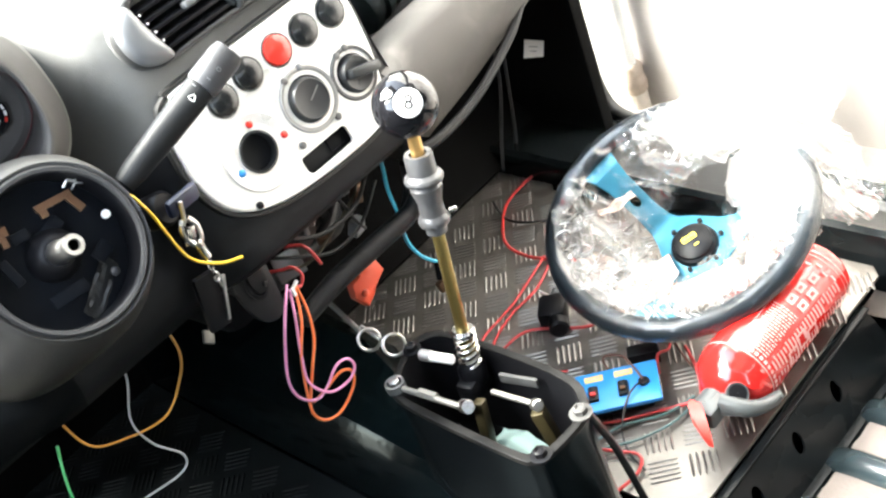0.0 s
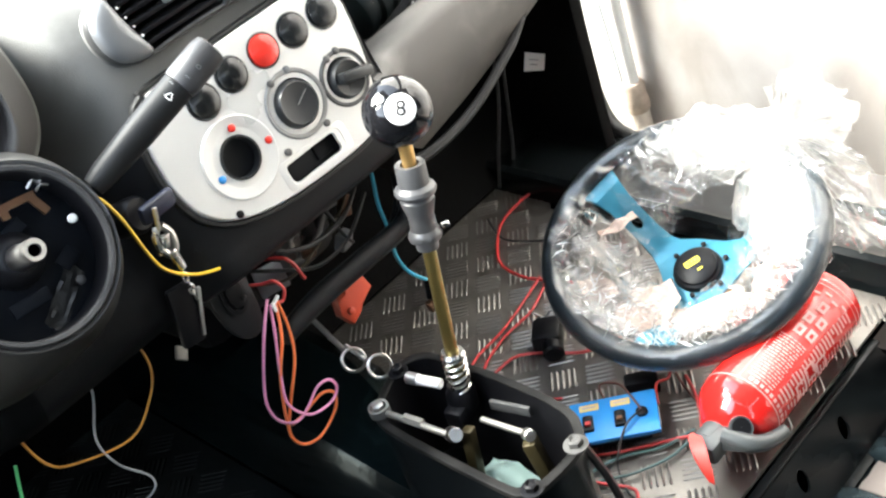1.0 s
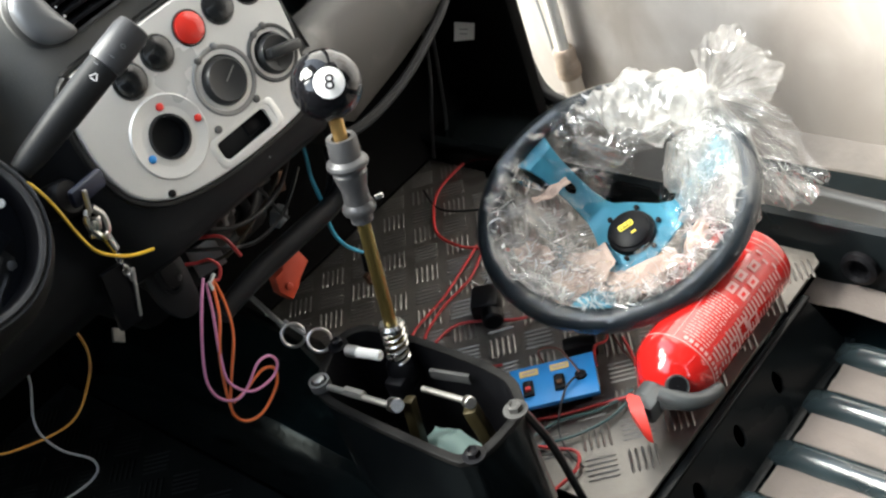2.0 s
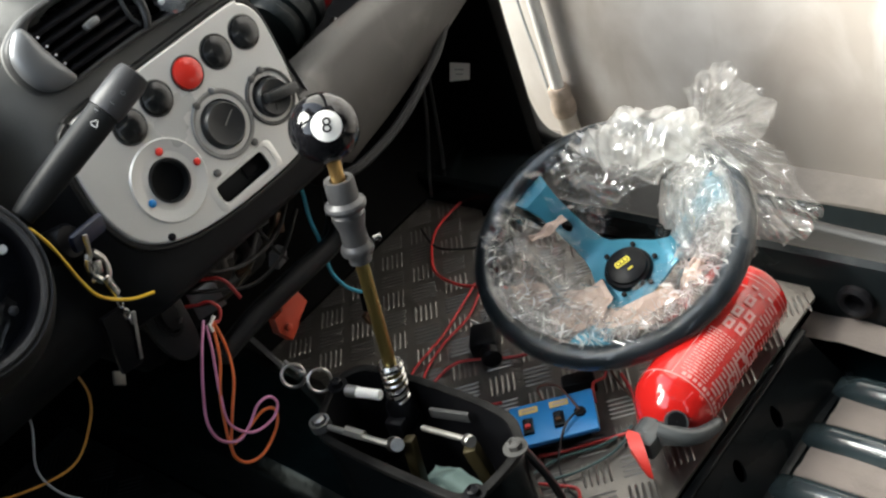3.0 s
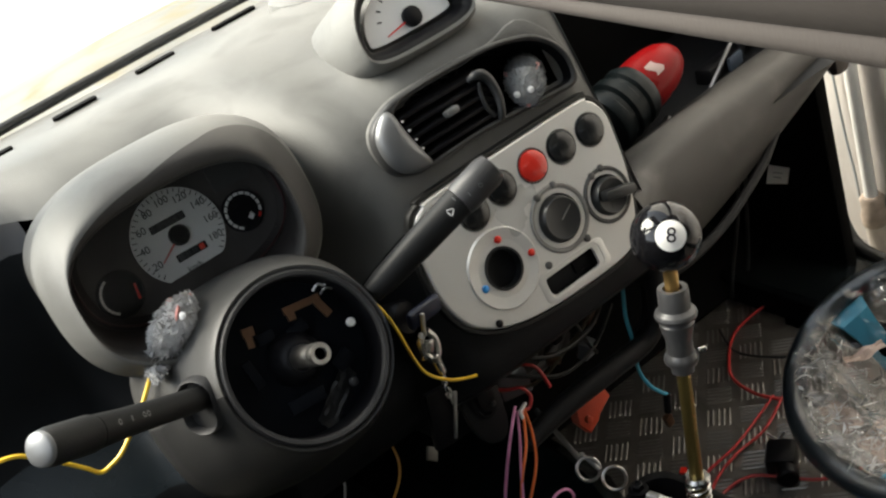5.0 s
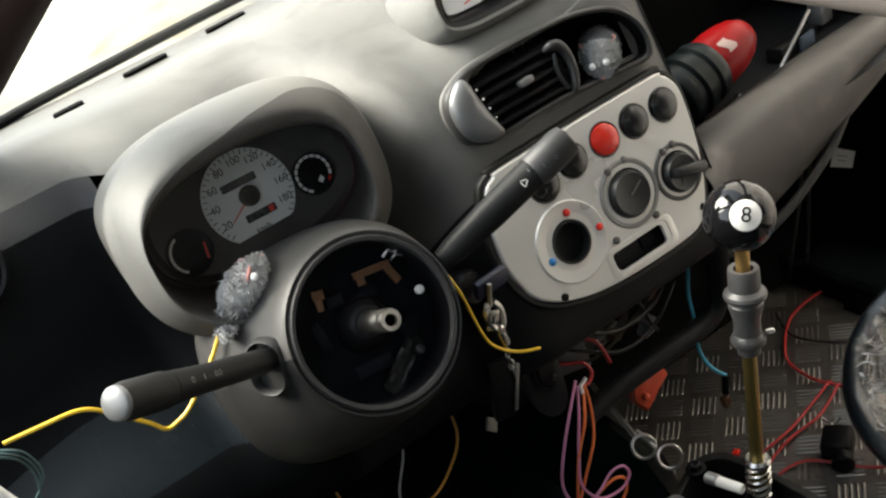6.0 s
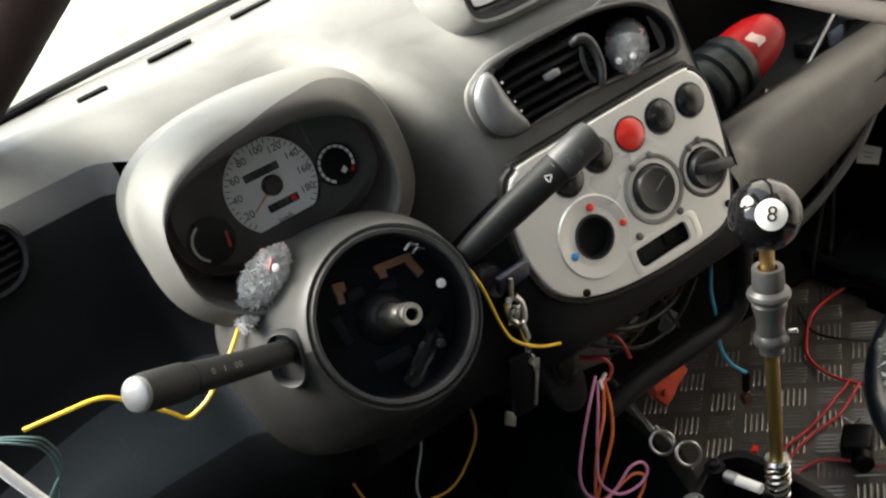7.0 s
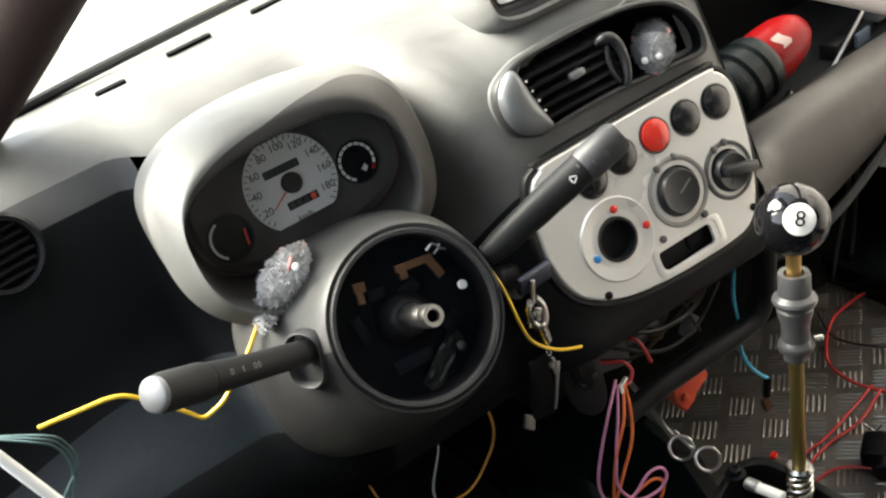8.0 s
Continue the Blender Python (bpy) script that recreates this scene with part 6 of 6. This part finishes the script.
part("key_blade", join(box(.0032, .0025, .036, pose(.3505, .843, .342, 0, 20, 0), .0008), box(.0045, .003, .010, pose(.357, .843, .361, 0, 20, 0), .001)), GREY_STEEL, keys, "steel key blade")
part("tag", box(.012, .0025, .012, pose(.325, .858, .315, -30, 45, 0), .0008), material("dull_tag", (.10, .095, .085), .5, metal=.4), keys, "dull square tag")

# scissors on the tunnel
sc = thing("scissors", (.49, .9, .13), "steel scissors with two ring handles on the tunnel", "scissors")
for x, y, z in ((.4885, .894, .152), (.499, .870, .144)):
    part("ring_handle", tube([Vector((x, y, z)) + .0115 * (math.cos(a) * Vector((.75, -.62, -.2)).normalized() + math.sin(a) * Vector((.45, .35, .82)).normalized()) for a in np.linspace(0, 2 * math.pi, 17)[:-1]], .0017, 8, 3, True), STEEL, sc, "bright ring handle")
part("blade", join(rod((.489, .905, .160), (.500, .975, .185), .0028, 8), rod((.495, .884, .150), (.494, .908, .162), .0022, 8)), GREY_STEEL, sc, "dull blade shank")

# ---------------------------------------------------------------- plush mice
def plush(name, at0, to, r, label, seed, fur_mat, face_mat=None, ear=.72):
    a, b = Vector(at0), Vector(to)
    L = (b - a).length
    m = axis(a, b)
    prof = [(.05, -.02), (.55, .04), (.85, .18), (1.0, .38), (.96, .58), (.75, .78), (.42, .94), (.12, 1.03)]
    n, rows = 26, []
    for k in range(25):
        s = k / 24
        rad = float(np.interp(s, np.linspace(0, 1, len(prof)), [q[0] for q in prof])) * r
        zz = float(np.interp(s, np.linspace(0, 1, len(prof)), [q[1] for q in prof])) * L
        rows.append([m @ Vector((rad * math.cos(2 * math.pi * i / n) * (1 + .1 * noise.noise((i, k, seed))), rad * math.sin(2 * math.pi * i / n) * (1 + .1 * noise.noise((i, seed, k))), zz)) for i in range(n)])
    bm = loft(rows)
    random.seed(seed)
    fur = bmesh.new()
    bm.faces.ensure_lookup_table()
    bm.normal_update()
    for f in list(bm.faces):
        c, nn = f.calc_center_median(), f.normal
        for _ in range(4):
            p = c + Vector((random.uniform(-1, 1), random.uniform(-1, 1), random.uniform(-1, 1))) * .0016
            t = (nn + (a - b).normalized() * .7 + Vector((random.uniform(-1, 1), random.uniform(-1, 1), random.uniform(-1, 1))) * .5).normalized() * random.uniform(.0016, .0036)
            s = nn.orthogonal().normalized() * .0010
            fur.faces.new([fur.verts.new(q) for q in (p + s, p - s, p + t)])
    ears = join(*[lathe([(r * .05, 0), (r * .40, .001), (r * .42, .002), (r * .3, .003)], m @ Matrix.Translation((sx * r * .55, r * .5, L * ear)) @ pose(0, 0, 0, 70, 0, sx * 20), 14) for sx in (1, -1)])
    nose = lathe([(r * .12, 0), (r * .14, r * .1), (r * .02, r * .22)], m @ Matrix.Translation((0, 0, L * 1.0)), 10)
    k0 = len(bm.faces) + len(fur.faces)
    ob = solo(name, join(bm, fur, ears, nose), fur_mat, label, "toy mouse", "plush mice", auto=180)
    ob.data.materials.append(material("pink_felt", (.45, .20, .18), .8))
    ob.data.materials.append(face_mat or fur_mat)
    for i, f in enumerate(ob.data.polygons):
        f.material_index = 1 if i >= k0 else 2 if (f.center - a).dot(b - a) > .42 * L * L else 0
    return ob


plush("toy_mouse", (.163, .867, .531), (.199, .862, .560), .0142, "grey plush toy mouse tucked beside the column", 3, FUR)
plush("toy_mouse", tuple(VM @ Vector((.069, .007, -.016))), tuple(VM @ Vector((.042, -.0255, .006))), .0165, "dark grey plush toy mouse sitting in the air vent", 8, material("dark_grey_plush", (.065, .07, .076), .95, var=.5, scale=500, bump=.9, grain=900), material("pale_grey_plush", (.21, .215, .22), .95, var=.4, scale=500, bump=.9, grain=900), .34)
for nm, c, d in (("toy_eye", (.1860, .8490, .5560), (-.5, -.7, .5)), ("toy_eye", tuple(VM @ Vector((.0468, -.0150, .0120))), (-.3, -.85, .45)), ("toy_eye", tuple(VM @ Vector((.0352, -.0135, .0070))), (-.7, -.6, .45))):
    solo(nm, lathe([(.0030, 0), (.0028, .001), (.0017, .0016), (.0003, .0019)], axis(c, Vector(c) + Vector(d)), 16), material("pale_felt", (.5, .5, .5), .9) if nm not in bpy.data.objects else bpy.data.materials["pale_felt"], "white felt eye patch of a plush mouse", "eye patch", "plush eyes")
tuft = tube([(.166, .868, .534), (.158, .866, .531), (.154, .862, .526), (.156, .858, .519)], .006, 10, 4)
random.seed(12)
for f in list(tuft.faces):
    c, n = f.calc_center_median(), f.normal
    for _ in range(5):
        t = (n + Vector([random.uniform(-.7, .7) for _ in range(3)])).normalized() * random.uniform(.002, .0045)
        w = n.orthogonal().normalized() * .0009
        tuft.faces.new([tuft.verts.new(q) for q in (c + w + t * .1, c - w + t * .1, c + t)])
solo("tail_tuft", tuft, FUR, "shaggy grey plush tail tuft", "tuft", smooth=False)

# ---------------------------------------------------------------- torch and odds on the open shelf
tc = thing("torch", (.79, 1.02, .35), "red hand lamp with a ribbed black head lying on the shelf", "hand lamp")
TA, TB = Vector((.7206, 1.001, .4125)), Vector((.8686, 1.010, .4395))
TM = axis(TA, TB)
part("head", lathe([(.025, -.024), (.034, -.021), (.0355, -.018), (.0355, -.010), (.031, -.007), (.031, -.001), (.0355, .002), (.0355, .012), (.031, .015), (.031, .020), (.0345, .023), (.0345, .030), (.033, .034), (.031, .038)], TM, 40), material("dark_green_rubber", (.004, .007, .008), .42, spec=.2, var=.3), tc, "black ribbed head", auto=30)
part("body", lathe([(.0300, .036), (.0308, .042), (.0300, .058), (.0275, .074), (.0230, .088), (.0165, .098), (.009, .104), (.0005, .106)], TM, 40), material("torch_red", (.16, .003, .004), .3, spec=.12, var=.25, scale=60, bump=.05), tc, "glossy red body")
see = TM.to_3x3().inverted() @ Vector((-.55, -.72, .55))
ta = math.degrees(math.atan2(see.y, see.x))
part("sticker", loft([[TM @ Vector((.0313 * math.cos(a), .0313 * math.sin(a), z + k * .006)) for k, a in zip((0, 0, .3, .7, 1, .6), np.linspace(radians(ta - 15), radians(ta + 15), 6))] for z in (.044, .056)], False), material("pale_sticker", (.30, .215, .20), .5), tc, "torn pale sticker")
part("latch", lathe([(.006, 0), (.006, .010), (.003, .011)], axis(TM @ Vector((-.02, -.038, .040)), TM @ Vector((-.03, -.06, .05))), 12), VENT_SILVER, tc)
odds = thing("door_latch", (.93, 1.06, .34), "dark metal latch with a pale end on the shelf", "latch")
part("body", box(.085, .022, .020, pose(.925, 1.05, .360, 0, 6, 14), .003), BLACK, odds)
part("face", box(.030, .004, .016, pose(.935, 1.037, .362, 0, 6, 14), .001), material("blue_grey_face", (.06, .08, .11), .4), odds)
part("end", box(.026, .020, .026, pose(.985, 1.06, .372, 0, 6, 14), .003), VENT_SILVER, odds, "pale metal end")
part("foot", box(.010, .012, .016, pose(.888, 1.035, .350, 0, 20, 14), .002), VENT_SILVER, odds)
part("strip", box(.10, .004, .004, pose(.905, 1.03, .372, 0, -24, 14), .001), GREY_STEEL, odds)
solo("side_mirror_mount", box(.028, .020, .040, pose(1.100, 1.036, .284, 0, 0, 0), .008), material("brown_mount", (.05, .04, .035), .6), "dark brown rounded stop on the door pillar", "door stop")
tg = thing("label_tag", (1.02, 1.09, .135), "small white paper label on the dark footwell side", "label")
part("paper", plate([(-.014, -.013), (.014, -.010), (.015, .011), (-.013, .012)], .001, basis((1.012, 1.085, .155), (.30, -.95, -.1), (.40, .10, .90))), WHITE, tg, smooth=False)
part("print_bar", box(.013, .0009, .0004, basis((1.012, 1.085, .155), (.30, -.95, -.1), (.40, .10, .90)) @ Matrix.Translation((0, .003, .0013))), VENT_SILVER, tg, smooth=False)
part("print_bar", box(.010, .0009, .0004, basis((1.012, 1.085, .155), (.30, -.95, -.1), (.40, .10, .90)) @ Matrix.Translation((0, -.003, .0013))), VENT_SILVER, tg, smooth=False)
for k in range(2):
    wire("black_cable", [(1.0, 1.12, .32), (.985 - .02 * k, 1.10, .24), (.975 - .015 * k, 1.11, .14), (.965 - .03 * k, 1.12, .05), (.95 - .03 * k, 1.12, .008)], .003, W_BLACK, "black cable down the footwell side")

# padded bar close beside the camera's way
bar = thing("padded_bar", (.10, .06, .89), "grey-brown padded bar running along the cabin", "bar")
BA, BB = Vector((.4769, .870, .668)), Vector((-.1827, -.60, 1.0286))
off = Vector((.016, -.006, .030))
part("padding", tube([BB + off * 1.15, BB.lerp(BA, .5) + off * 1.15, BA + off * 1.15], .033, 24), BAR_TRIM, bar)
part("edge_bead", tube([BB + off * .18, BB.lerp(BA, .5) + off * .18, BA + off * .18], .0055, 10), BAR_TRIM, bar, "raised edge bead")
